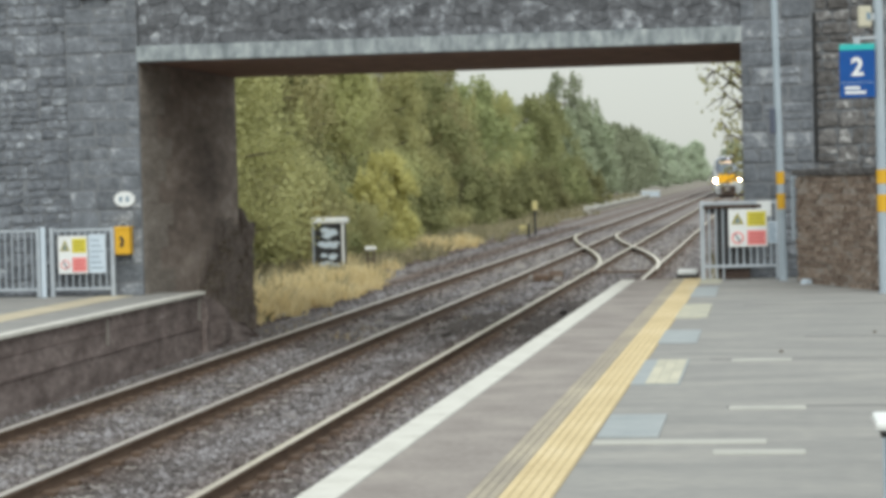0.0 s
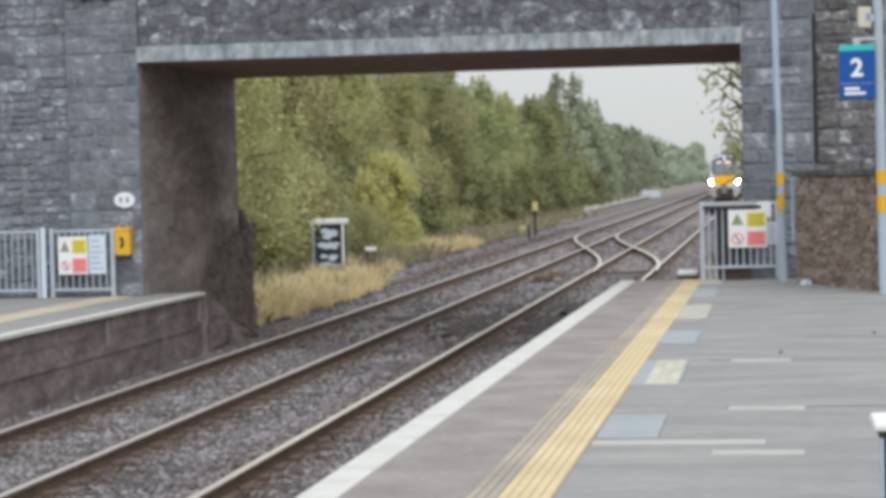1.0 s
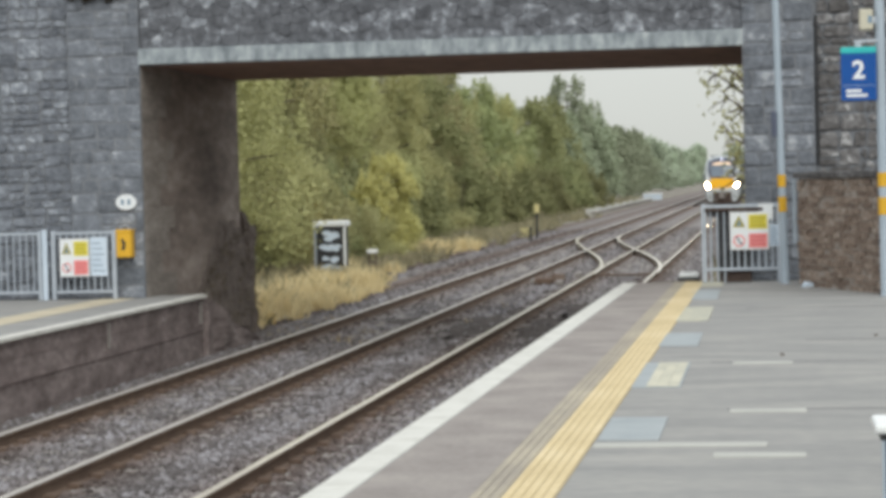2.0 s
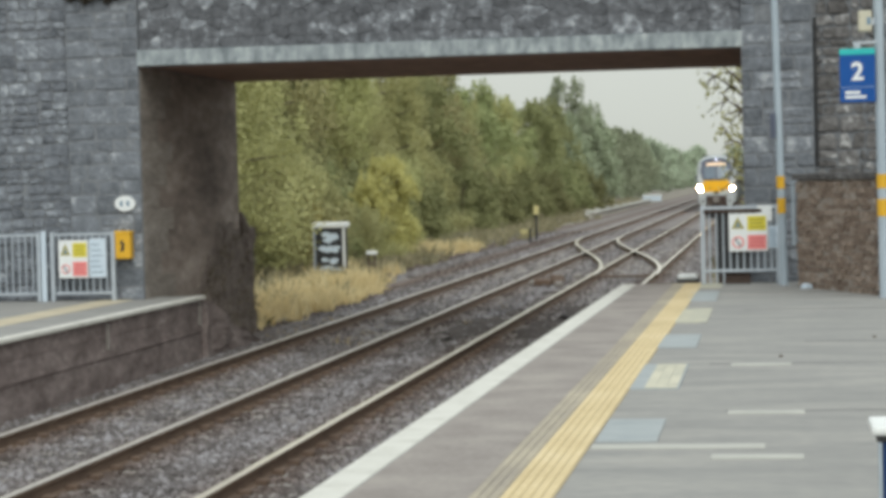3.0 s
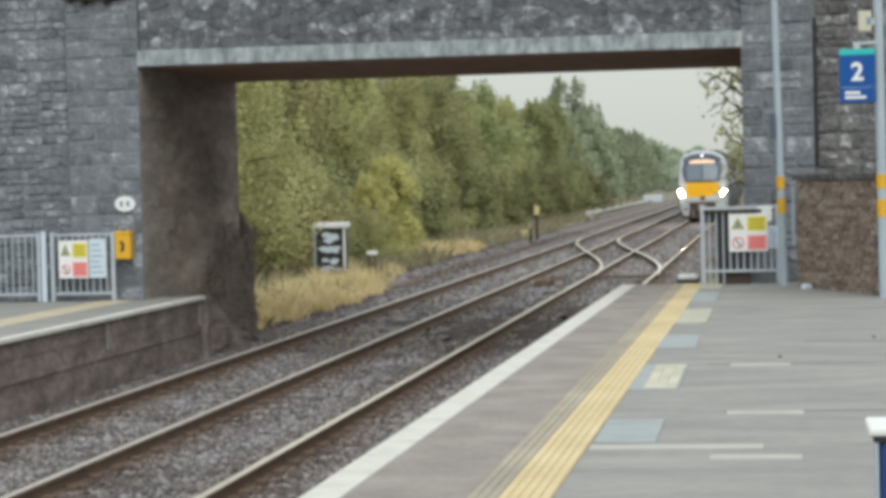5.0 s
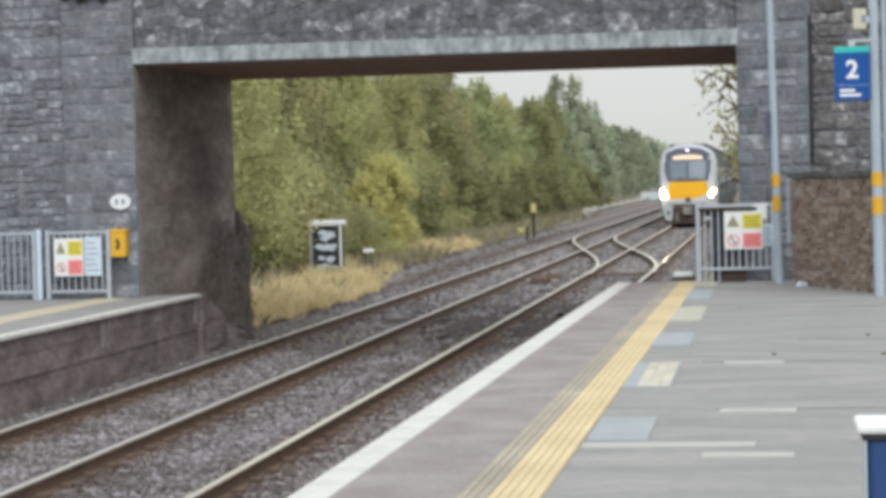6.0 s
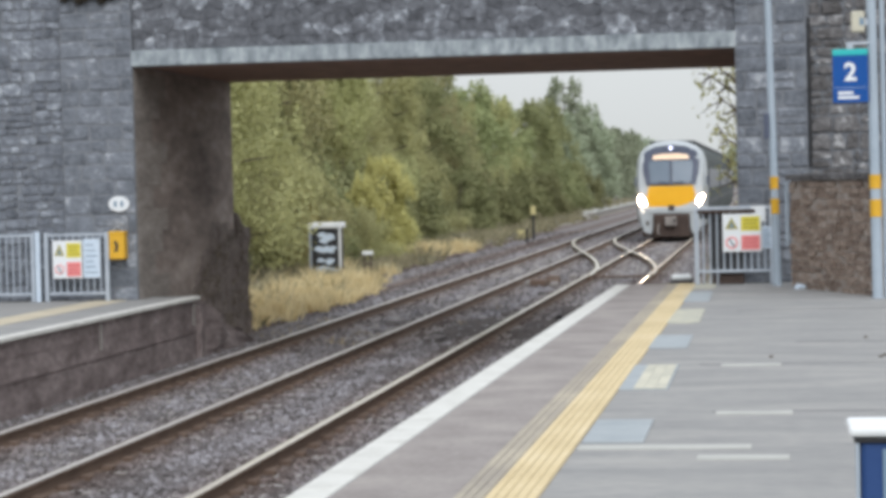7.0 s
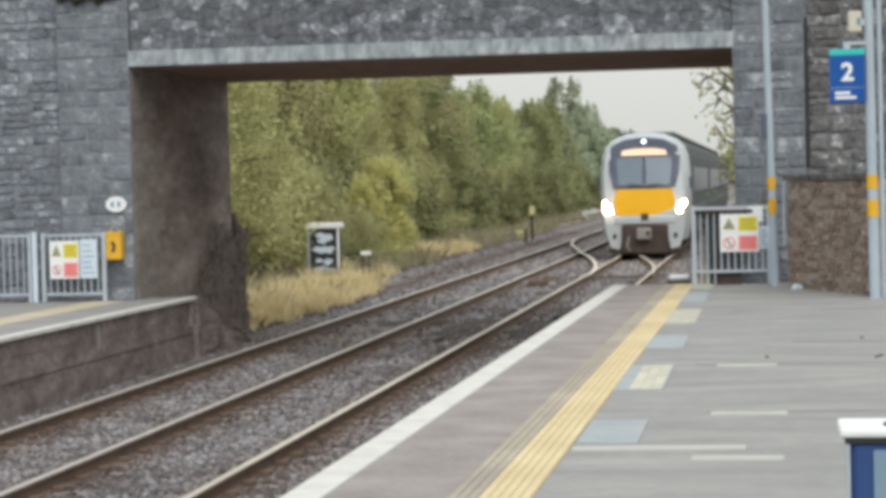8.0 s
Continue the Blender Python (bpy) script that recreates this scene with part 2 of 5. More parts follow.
SIGN_RED = surface("sign_red", two((0.72, 0.22, 0.22), (0.8, 0.28, 0.27)), scale=5, fine=60, rough=0.5, bump=0.03)
SIGN_BLUE = surface("sign_blue", two((0.002, 0.062, 0.27), (0.004, 0.08, 0.33)), scale=5, fine=60, rough=0.4, bump=0.02)
SIGN_TEAL = surface("sign_teal", two((0.03, 0.42, 0.42), (0.05, 0.5, 0.49)), scale=5, fine=60, rough=0.4, bump=0.02)
BLACK = surface("dark_paint", two((0.02, 0.02, 0.022), (0.04, 0.04, 0.042)), scale=5, fine=60, rough=0.6, bump=0.05)
NAVY = surface("navy_plastic", two((0.02, 0.055, 0.17), (0.03, 0.07, 0.2)), scale=3, fine=50, rough=0.5, bump=0.05)
LID_WHITE = surface("white_lid", two((0.68, 0.7, 0.7), (0.8, 0.81, 0.8)), scale=4, fine=40, rough=0.5, bump=0.05)
STEEL_BLUE = surface("steel_blue_panel", two((0.16, 0.24, 0.32), (0.2, 0.28, 0.36)), scale=3, fine=50, rough=0.45, bump=0.03)
BARK = surface("bark", two((0.07, 0.055, 0.04), (0.14, 0.11, 0.085)), scale=2, fine=25, bump=0.7, depth=0.02)
GREEN_GRASS = surface("green_grass", ((0.15, (0.13, 0.122, 0.07)), (0.5, (0.25, 0.228, 0.14)), (0.85, (0.42, 0.37, 0.245))), scale=0.7, fine=5, bump=0.0, by="island", vary=0.7)
DRY_STALK = leaves("dry_stalks", two((0.22, 0.165, 0.11), (0.42, 0.33, 0.23)))
STRAW = leaves("dry_grass", ((0.15, (0.46, 0.375, 0.185)), (0.5, (0.77, 0.665, 0.38)), (0.85, (0.93, 0.85, 0.58))))
LEAF_OLIVE = leaves("olive_leaves", ((0.1, (0.241, 0.239, 0.109)), (0.5, (0.404, 0.394, 0.194)), (0.9, (0.568, 0.537, 0.28))))
LEAF_GREEN = leaves("green_leaves", ((0.1, (0.165, 0.19, 0.085)), (0.5, (0.325, 0.347, 0.172)), (0.9, (0.48, 0.485, 0.255))))
# darker copy of the green leaves, holding the shade below the canopy
LEAF_GREEN_SHADED = leaves("shaded_green_leaves", ((0.1, (0.14, 0.152, 0.072)), (0.5, (0.28, 0.288, 0.142)), (0.9, (0.43, 0.42, 0.225))))
LEAF_YELLOW = leaves("yellow_leaves", ((0.1, (0.38, 0.37, 0.142)), (0.5, (0.58, 0.551, 0.237)), (0.9, (0.731, 0.684, 0.332))))
# the next two leaf colours are paled to hold the distance haze
LEAF_HAZED = leaves("hazed_far_leaves", ((0.1, (0.238, 0.282, 0.185)), (0.5, (0.361, 0.405, 0.282)), (0.9, (0.475, 0.51, 0.37))))
LEAF_HAZED_GREY = leaves("hazed_grey_green_leaves", ((0.1, (0.322, 0.377, 0.285)), (0.5, (0.442, 0.497, 0.377)), (0.9, (0.552, 0.598, 0.478))))
CREEPER = leaves("brown_creeper", two((0.14, 0.117, 0.095), (0.26, 0.218, 0.178)))
LEAF_DARK = leaves("dark_brown_leaves", two((0.05, 0.045, 0.035), (0.1, 0.085, 0.06)))
T_SILVER = surface("train_silver", two((0.4, 0.43, 0.45), (0.5, 0.53, 0.54)), rough=0.4, scale=1, fine=30, by="object", bump=0.03, metal=0.2)
T_SIDE = surface("train_grey_green", two((0.075, 0.085, 0.085), (0.12, 0.13, 0.125)), rough=0.85, scale=1, fine=30, by="object", bump=0.03, spec=0.1)
T_ROOF = surface("train_roof", two((0.1, 0.107, 0.11), (0.16, 0.165, 0.17)), rough=0.8, scale=1, fine=30, by="object", bump=0.05, spec=0.1)
T_YELLOW = surface("train_yellow", two((0.8, 0.4, 0.01), (0.86, 0.46, 0.02)), rough=0.45, scale=2, fine=30, by="object", bump=0.02)
T_BLACK = surface("train_black_band", two((0.075, 0.086, 0.125), (0.1, 0.113, 0.16)), rough=0.3, scale=2, fine=30, by="object", bump=0.02)
T_BROWN = surface("train_grimy_coupler", two((0.04, 0.028, 0.024), (0.085, 0.06, 0.05)), rough=0.8, scale=4, fine=30, by="object", bump=0.3)
T_GLASS = surface("windscreen_glass", two((0.13, 0.17, 0.22), (0.17, 0.21, 0.26)), rough=0.12, scale=1, fine=20, by="object", bump=0.0, spec=0.8)
LAMP_WHITE = glow("headlamp_light", (1.0, 0.7, 0.46), 140.0)
LAMP_TOP = glow("marker_light", (0.8, 0.8, 1.0), 2.0)
LAMP_DEST = glow("destination_light", (0.95, 0.7, 0.5), 0.21)


# ---- mesh helpers ----
def mesh_of(name, bm, material):
    me = bpy.data.meshes.new(name)
    bm.to_mesh(me)
    bm.free()
    me.materials.append(material)
    return me


def part(name, bm, material, parent=None, label=""):
    ob = new(name, mesh_of(name, bm, material))
    if parent is not None:
        ob.parent = parent
    return tagged(ob, label)


def thing(name, label, category, at=(0, 0, 0), group="", kind=""):
    ob = new(name)
    ob.empty_display_size = 0.2
    ob.location = at
    return tagged(ob, label, category, group, kind)


def box(bm, x0, x1, y0, y1, z0, z1, soft=0.0):
    r = bmesh.ops.create_cube(bm, size=1, matrix=Matrix.Translation(((x0 + x1) / 2, (y0 + y1) / 2, (z0 + z1) / 2)) @ Matrix.Diagonal((x1 - x0, y1 - y0, z1 - z0, 1)))
    if soft:
        edges = list({e for v in r["verts"] for e in v.link_edges})
        bmesh.ops.bevel(bm, geom=edges, offset=soft, segments=2, affect="EDGES", profile=0.5)
    return bm


def boxed(*a, soft=0.0):
    return box(bmesh.new(), *a, soft=soft)


def tube(bm, points, radii, sides=8):
    """A tapered tube along points."""
    rings = []
    for i, p in enumerate(points):
        p = Vector(p)
        d = (Vector(points[min(i + 1, len(points) - 1)]) - Vector(points[max(i - 1, 0)])).normalized()
        u = d.orthogonal().normalized()
        w = d.cross(u)
        rings.append([bm.verts.new(p + (u * math.cos(k * 2 * math.pi / sides) + w * math.sin(k * 2 * math.pi / sides)) * radii[i]) for k in range(sides)])
    for a, b in zip(rings, rings[1:]):
        for k in range(sides):
            bm.faces.new((a[k], a[(k + 1) % sides], b[(k + 1) % sides], b[k]))
    bm.faces.new(list(reversed(rings[0])))
    bm.faces.new(rings[-1])
    return bm


def prism(bm, outline, y_front, thick):
    """An upright plate: an outline in x, z, its front at y_front(x, z), thick to the back."""
    a = [bm.verts.new((x, y_front(x, z), z)) for x, z in outline]
    b = [bm.verts.new((x, y_front(x, z) + thick, z)) for x, z in outline]
    bm.faces.new(a)
    bm.faces.new(list(reversed(b)))
    for i in range(len(a)):
        j = (i + 1) % len(a)
        bm.faces.new((a[j], a[i], b[i], b[j]))
    bmesh.ops.recalc_face_normals(bm, faces=bm.faces)
    return bm


def raw(name, verts, faces, material, parent=None):
    me = bpy.data.meshes.new(name)
    me.from_pydata(verts, [], faces)
    me.materials.append(material)
    ob = new(name, me)
    if parent is not None:
        ob.parent = parent
    return ob


def leaf_cloud(clumps, count, size, rng, tall=0.85):
    """Small leaves gathered in clumps and turned outwards, thinner towards each clump's edge."""
    c = np.array([k[:3] for k in clumps])
    r = np.array([k[3] for k in clumps])
    share = r ** 2 / (r ** 2).sum()
    who = rng.choice(len(r), count, p=share)
    d = rng.normal(size=(count, 3))
    d /= np.linalg.norm(d, axis=1)[:, None]
    p = c[who] + d * (r[who] * rng.uniform(0.3, 1.25, count))[:, None] * np.array([1, 1, tall])
    face = d + np.array([0, 0, 0.35]) + rng.normal(size=(count, 3)) * 0.5
    u = np.cross(face, rng.normal(size=(count, 3)))
    u /= np.linalg.norm(u, axis=1)[:, None]
    w = np.cross(face, u)
    w /= np.linalg.norm(w, axis=1)[:, None]
    s = size * rng.uniform(0.6, 1.4, count)[:, None]
    v = np.stack([p - u * s, p + w * s * 0.6, p + u * s, p - w * s * 0.6], 1).reshape(-1, 3)
    f = np.arange(count * 4).reshape(-1, 4)
    return v, f


# ---- ground, ballast, tracks ----
def ground_sheet():
    bm = bmesh.new()
    xs = [-2500, -600, -200, -80, -40, -28, -22, -18, -15, -12, -10, -9, -1.8, 0, 3, 8, 20, 60, 200, 600, 2500]
    ys = [-600, -100, -20, 10, 30, 40, 50, 60, 70, 80, 90, 100, 120, 140, 170, 200, 260, 340, 450, 700, 1500, 4000]
    def height(x, y):
        h = -1.13
        if x < -11:
            h += min(1.2, (-11 - x) * 0.06) + 0.12 * noise.noise((x * 0.2, y * 0.11, 0))
        if x > 1 and y > 40:
            h += min(1.0, (x - 1) * 0.08)
        return h
    grid = [[bm.verts.new((x, y, height(x, y))) for x in xs] for y in ys]
    for r, s in zip(grid, grid[1:]):
        for i in range(len(xs) - 1):
            bm.faces.new((r[i], r[i + 1], s[i + 1], s[i]))
    return tagged(part("ground", bm, EARTH), "brown earth and rough grass beside the railway", "ground", kind="structure")


ground_sheet()


def ballast_bed():
    bm = bmesh.new()
    cross = [(-9.6, -1.16), (-8.9, -1.085), (-8.0, -1.08), (-5.3, -1.085), (-2.4, -1.08), (-1.9, -1.085), (-1.2, -1.16)]
    ys = [-30, 0, 15, 30, 48] + [50 + 2.5 * i for i in range(40)] + [180, 250, 500, 1200]
    rows = [[bm.verts.new((x - (min(2.2, (y - 48) * 0.14) + 0.7 * noise.noise((y * 0.23, 0, 5)) if i < 2 and y > 50 else 0), y, z)) for i, (x, z) in enumerate(cross)] for y in ys]
    for r, s in zip(rows, rows[1:]):
        for i in range(len(cross) - 1):
            bm.faces.new((r[i], r[i + 1], s[i + 1], s[i]))
    return tagged(part("ballast_bed", bm, BALLAST), "grey-brown crushed stone ballast under both tracks", "ballast", kind="structure")


ballast_bed()


# dark brown patches between the rails: centre x, y, half width, half length
DARK_PATCHES = ((-5.15, 39.4, 0.55, 3.2), (-3.85, 38.6, 0.5, 3.4), (-5.4, 36.2, 0.3, 0.7), (-3.75, 35.0, 0.35, 0.6), (-4.9, 43.6, 0.3, 0.9), (-6.7, 41.0, 0.4, 1.0), (-3.6, 43.5, 0.5, 3.0), (-2.5, 39.0, 0.22, 4.0))


def scattered_ballast():
    """Loose stones, dense where the camera passes nearest."""
    rng = np.random.default_rng(4)
    spots = []
    for y0, y1, edge, end, n in ((14, 24, -8.15, -1.7, 16000), (24, 36, -8.15, -1.7, 12000), (36, 60, -9.3, -1.7, 10000), (60, 110, -11.9, -1.7, 10000), (14, 38, -8.52, -8.1, 1700)):
        x = rng.uniform(edge, end, n)
        y = rng.uniform(y0, y1, n)
        spots.append(np.stack([x, y], 1))
    p = np.concatenate(spots)
    for rail in (-7.72, -6.12, -4.5, -2.9):
        p = p[np.abs(p[:, 0] - rail) > 0.06]
    for cx, cy, rx, ry in DARK_PATCHES:
        p = p[(((p[:, 0] - cx) / rx) ** 2 + ((p[:, 1] - cy) / ry) ** 2 > 1) | (rng.random(len(p)) < 0.4)]
    n = len(p)
    size = rng.uniform(0.022, 0.05, n) * (1 + 0.008 * (p[:, 1] - 14))
    base = np.array([[1, 0, 0], [-1, 0, 0], [0, 1, 0], [0, -1, 0], [0, 0, 0.75], [0, 0, -0.75]], float)
    v = base[None] * rng.uniform(0.6, 1.2, (n, 6, 1)) * size[:, None, None]
    turn = rng.uniform(0, 6.28, n)
    c, s = np.cos(turn)[:, None], np.sin(turn)[:, None]
    x, y = v[..., 0] * c - v[..., 1] * s, v[..., 0] * s + v[..., 1] * c
    z = v[..., 2] + rng.uniform(-0.01, 0.012, n)[:, None] - 1.076
    verts = np.stack([x + p[:, :1], y + p[:, 1:], z], -1).reshape(-1, 3)
    f = np.array([[0, 2, 4], [2, 1, 4], [1, 3, 4], [3, 0, 4], [2, 0, 5], [1, 2, 5], [3, 1, 5], [0, 3, 5]])
    faces = (f[None] + 6 * np.arange(n)[:, None, None]).reshape(-1, 3)
    ob = raw("ballast_stones", verts.tolist(), faces.tolist(), BALLAST_STONE)
    tagged(ob, "loose crushed grey stones lying between the rails", "gravel", kind="stuff")


scattered_ballast()


def dirt_strip():
    """Trodden brown dirt along the foot of the far platform, ragged towards the ballast."""
    bm = bmesh.new()
    rnd = random.Random(12)
    left, right = [], []
    for i in range(90):
        y = -10 + i * 0.6
        left.append(bm.verts.new((-9.0, y, -1.06)))
        right.append(bm.verts.new((-8.1 + rnd.uniform(-0.12, 0.12), y, -1.07)))
    for i in range(89):
        bm.faces.new((left[i], right[i], right[i + 1], left[i + 1]))
    tagged(part("dirt_strip", bm, DIRT), "dark brown trodden dirt at the platform's foot", "ground", kind="structure")


dirt_strip()


def dark_patches():
    """Dark brown patches between rails below the bridge, ragged in outline, with small outliers."""
    rnd = random.Random(31)
    bm = bmesh.new()
    for cx, cy, rx, ry in DARK_PATCHES:
        ring = []
        for k in range(26):
            a, q = k * math.pi / 13, rnd.uniform(0.72, 1.15)
            ring.append(bm.verts.new((cx + rx * q * math.cos(a), cy + ry * q * math.sin(a), -1.066)))
        bm.faces.new(ring)
    tagged(part("dark_patches", bm, DARK_GROUND), "dark brown patches between the rails below the bridge", "stain", kind="structure")


dark_patches()


def sweep(bm, profile, path):
    """A profile of (sideways, up) swept along (x, y, z) points."""
    rows = []
    for i, p in enumerate(path):
        p = Vector(p)
        d = Vector(path[min(i + 1, len(path) - 1)]) - Vector(path[max(i - 1, 0)])
        d.z = 0
        d.normalize()
        side = Vector((d.y, -d.x, 0))
        rows.append([bm.verts.new(p + side * a + Vector((0, 0, b))) for a, b in profile])
    n = len(profile)
    for r, s in zip(rows, rows[1:]):
        for k in range(n):
            bm.faces.new((r[k], r[(k + 1) % n], s[(k + 1) % n], s[k]))
    bm.faces.new(rows[0])
    bm.faces.new(list(reversed(rows[-1])))
    bmesh.ops.recalc_face_normals(bm, faces=bm.faces)
    return bm


RAIL_BODY = [(-0.07, -0.16), (0.07, -0.16), (0.065, -0.145), (0.012, -0.13), (0.012, -0.045), (0.036, -0.038), (0.036, -0.006), (-0.036, -0.006), (-0.036, -0.038), (-0.012, -0.045), (-0.012, -0.13), (-0.065, -0.145)]
RAIL_HEAD = [(-0.035, -0.008), (-0.033, -0.003), (-0.024, 0.0), (0.024, 0.0), (0.033, -0.003), (0.035, -0.008)]


def rail(parent, path, head=None, wide=1.12):
    body = part("rail", sweep(bmesh.new(), RAIL_BODY, path), RAIL_SIDE, parent, "rust-brown steel rail")
    part("rail_head", sweep(bmesh.new(), [(a * wide, b + 0.004) for a, b in RAIL_HEAD], path), head or RAIL_TOP, body, "worn bright running surface")


def track(label, xs, y0, head):
    t = thing("railway_track", label, "railway track", (0, 0, 0), "running lines", "structure")
    for x in xs:
        rail(t, [(x, y, RAIL_Z) for y in (-25, 0, 20, 40, 60, 80, 100, 150, 220, 320, 500, 900)], head)
    mid = sum(xs) / 2
    me = mesh_of("sleeper", boxed(-1.3, 1.3, -0.12, 0.12, -0.2, 0, soft=0.02), SLEEPER)
    for i in range(150):
        s = new("sleeper", me)
        s.parent = t
        s.location = (mid, y0 + i * 0.66, RAIL_Z - 0.157)
    clip = mesh_of("rail_clip", boxed(-0.055, 0.055, -0.07, 0.07, -0.16, -0.105, soft=0.012), RAIL_SIDE)
    for i in range(37):
        for x in xs:
            for side in (-0.085, 0.085):
                c = new("rail_clip", clip)
                c.parent = t
                c.location = (x + side, y0 + i * 0.66, RAIL_Z)
    return t


track("far running line with rusty rails on concrete sleepers", (-7.72, -6.12), 12.1, RAIL_DULL)
track("platform line with bright worn rails on concrete sleepers", (-4.5, -2.9), 12.4, RAIL_TOP)


def crossover():
    c = thing("crossover_track", "curved crossover rails joining the two running lines", "railway track", kind="structure")
    for xa, xb in ((-7.72, -4.5), (-6.12, -2.9)):
        path = []
        for i in range(25):
            u = i / 24
            ease = u * u * (3 - 2 * u)
            path.append((xa + (xb - xa) * ease + 0.05, 92.5 - 36 * u, RAIL_Z + 0.006))
        rail(c, path, wide=1.5)
    for x, y, w in ((-5.2, 55.0, 0.15), (-5.5, 54.2, 0.2), (-5.75, 54.6, 0.1), (-5.05, 53.6, 0.1), (-5.35, 56.4, 0.17), (-4.95, 57.6, 0.1)):
        part("point_fitting", boxed(x - w, x + w, y - 0.2, y + 0.2, -1.06, -0.96 + w * 0.3, soft=0.03), SLEEPER if w < 0.11 else RAIL_SIDE, c, "small point fitting on the ballast")
    part("stretcher_bar", boxed(-4.4, -3.0, 57.2, 57.3, -1.02, -0.97, soft=0.01), RAIL_SIDE, c)


crossover()


# ---- platforms ----
def splayed(bm, slope, slope_right=None):
    """Turns long strips slightly away from the track; the slope may differ towards their other side."""
    mid = sum(v.co.x for v in bm.verts) / len(bm.verts)
    for v in bm.verts:
        k = slope if slope_right is None or v.co.x < mid else slope_right
        v.co.x += k * (v.co.y - 15)
    return bm


def platform_near():
    p = thing("platform_near", "grey asphalt railway platform with painted edge", "platform", kind="structure")
    part("platform_body", splayed(boxed(-2.16, 9, -30, 32.0, -1.2, 0.0), 0.009, 0.0), ASPHALT, p, "grey streaked asphalt surface")
    part("platform_wall", splayed(boxed(-2.21, -2.165, -30, 32.0, -1.2, -0.12), 0.009), PLAT_FACE, p, "dirty masonry face below the edge")
    bm = bmesh.new()
    for y in range(-28, 32, 1):
        box(bm, -2.262, -2.05, y + 0.005, y + 0.995, -0.12, 0.006, soft=0.012)
    part("edge_coping", splayed(bm, 0.009), WHITE_LINE, p, "white-painted edge coping stones")
    part("red_strip", splayed(boxed(-2.035, -1.44, -30, 31.99, -0.02, 0.005), 0.009, 0.0048), RED_TARMAC, p, "reddish-brown tarmac strip")
    part("tactile_base", splayed(boxed(-1.27, -1.022, -30, 31.99, -0.02, 0.006), 0.0048), GROOVE, p)
    part("worn_base", splayed(boxed(-1.437, -1.271, -30, 31.99, -0.02, 0.006), 0.0048), RED_TARMAC, p, "bared base between worn ribs")
    for i in range(8):
        x = -1.432 + i * 0.0512
        part("tactile_rib", splayed(boxed(x, x + 0.042, -30, 31.99, 0.0, 0.012, soft=0.004), 0.0048), TACTILE if i > 2 else TACTILE_WORN, p, "yellow raised guidance rib" if i > 2 else "worn pale guidance rib")
    for k, (y0, y1) in enumerate(((30.6, 31.9), (27.4, 29.6), (23.4, 25.8), (20.0, 21.6), (16.1, 18.2), (12.9, 14.1))):
        cream = k in (0, 2, 4)
        slab = part("inset_slab", boxed(-1.015, -0.66, y0, y1, -0.02, 0.009), PATCH_CREAM if cream and k != 4 else PATCH_BLUE, p, "cream worn inset slab" if cream else "pale bluish inset slab")
        if k == 4:
            for a in range(3):
                for b in range(6):
                    x, y = -0.91 + a * 0.079, y0 + 0.03 + b * (y1 - y0 - 0.03) / 6
                    part("tile", boxed(x, x + 0.075, y, y + (y1 - y0) / 6 - 0.028, 0.0, 0.013), TILE_CREAM, slab)
    for x0, x1, y in ((-1.02, -0.04, 12.68), (-0.33, 0.17, 12.2), (-0.28, 0.21, 14.48), (-0.32, 0.16, 18.14)):
        part("joint_slab", boxed(x0, x1, y - 0.09, y + 0.09, -0.02, 0.008, soft=0.003), BAR, p, "pale narrow slab")
    for x0, x1, y in ((-0.3, 3.5, 14.6), (-0.5, 4.0, 18.28), (0.3, 4.0, 20.6), (-0.3, 4.0, 25.6), (-0.4, 2.0, 29.2)):
        part("surface_joint", boxed(x0, x1, y - 0.014, y + 0.014, -0.02, 0.004), JOINT, p, "dark sealed joint in the asphalt")
    # end ramp under the bridge
    bm = bmesh.new()
    prism(bm, [(32.0, 0), (32.0, -1.2), (40.0, -1.2), (40.0, -1.1)], lambda a, b: -1.15, 0.75)
    for v in bm.verts:
        v.co = Vector((v.co.y - 0.9, v.co.x, v.co.z))
    part("end_ramp", bm, PLAT_FACE, p, "ramp down from the platform end")
    return p


platform_near()


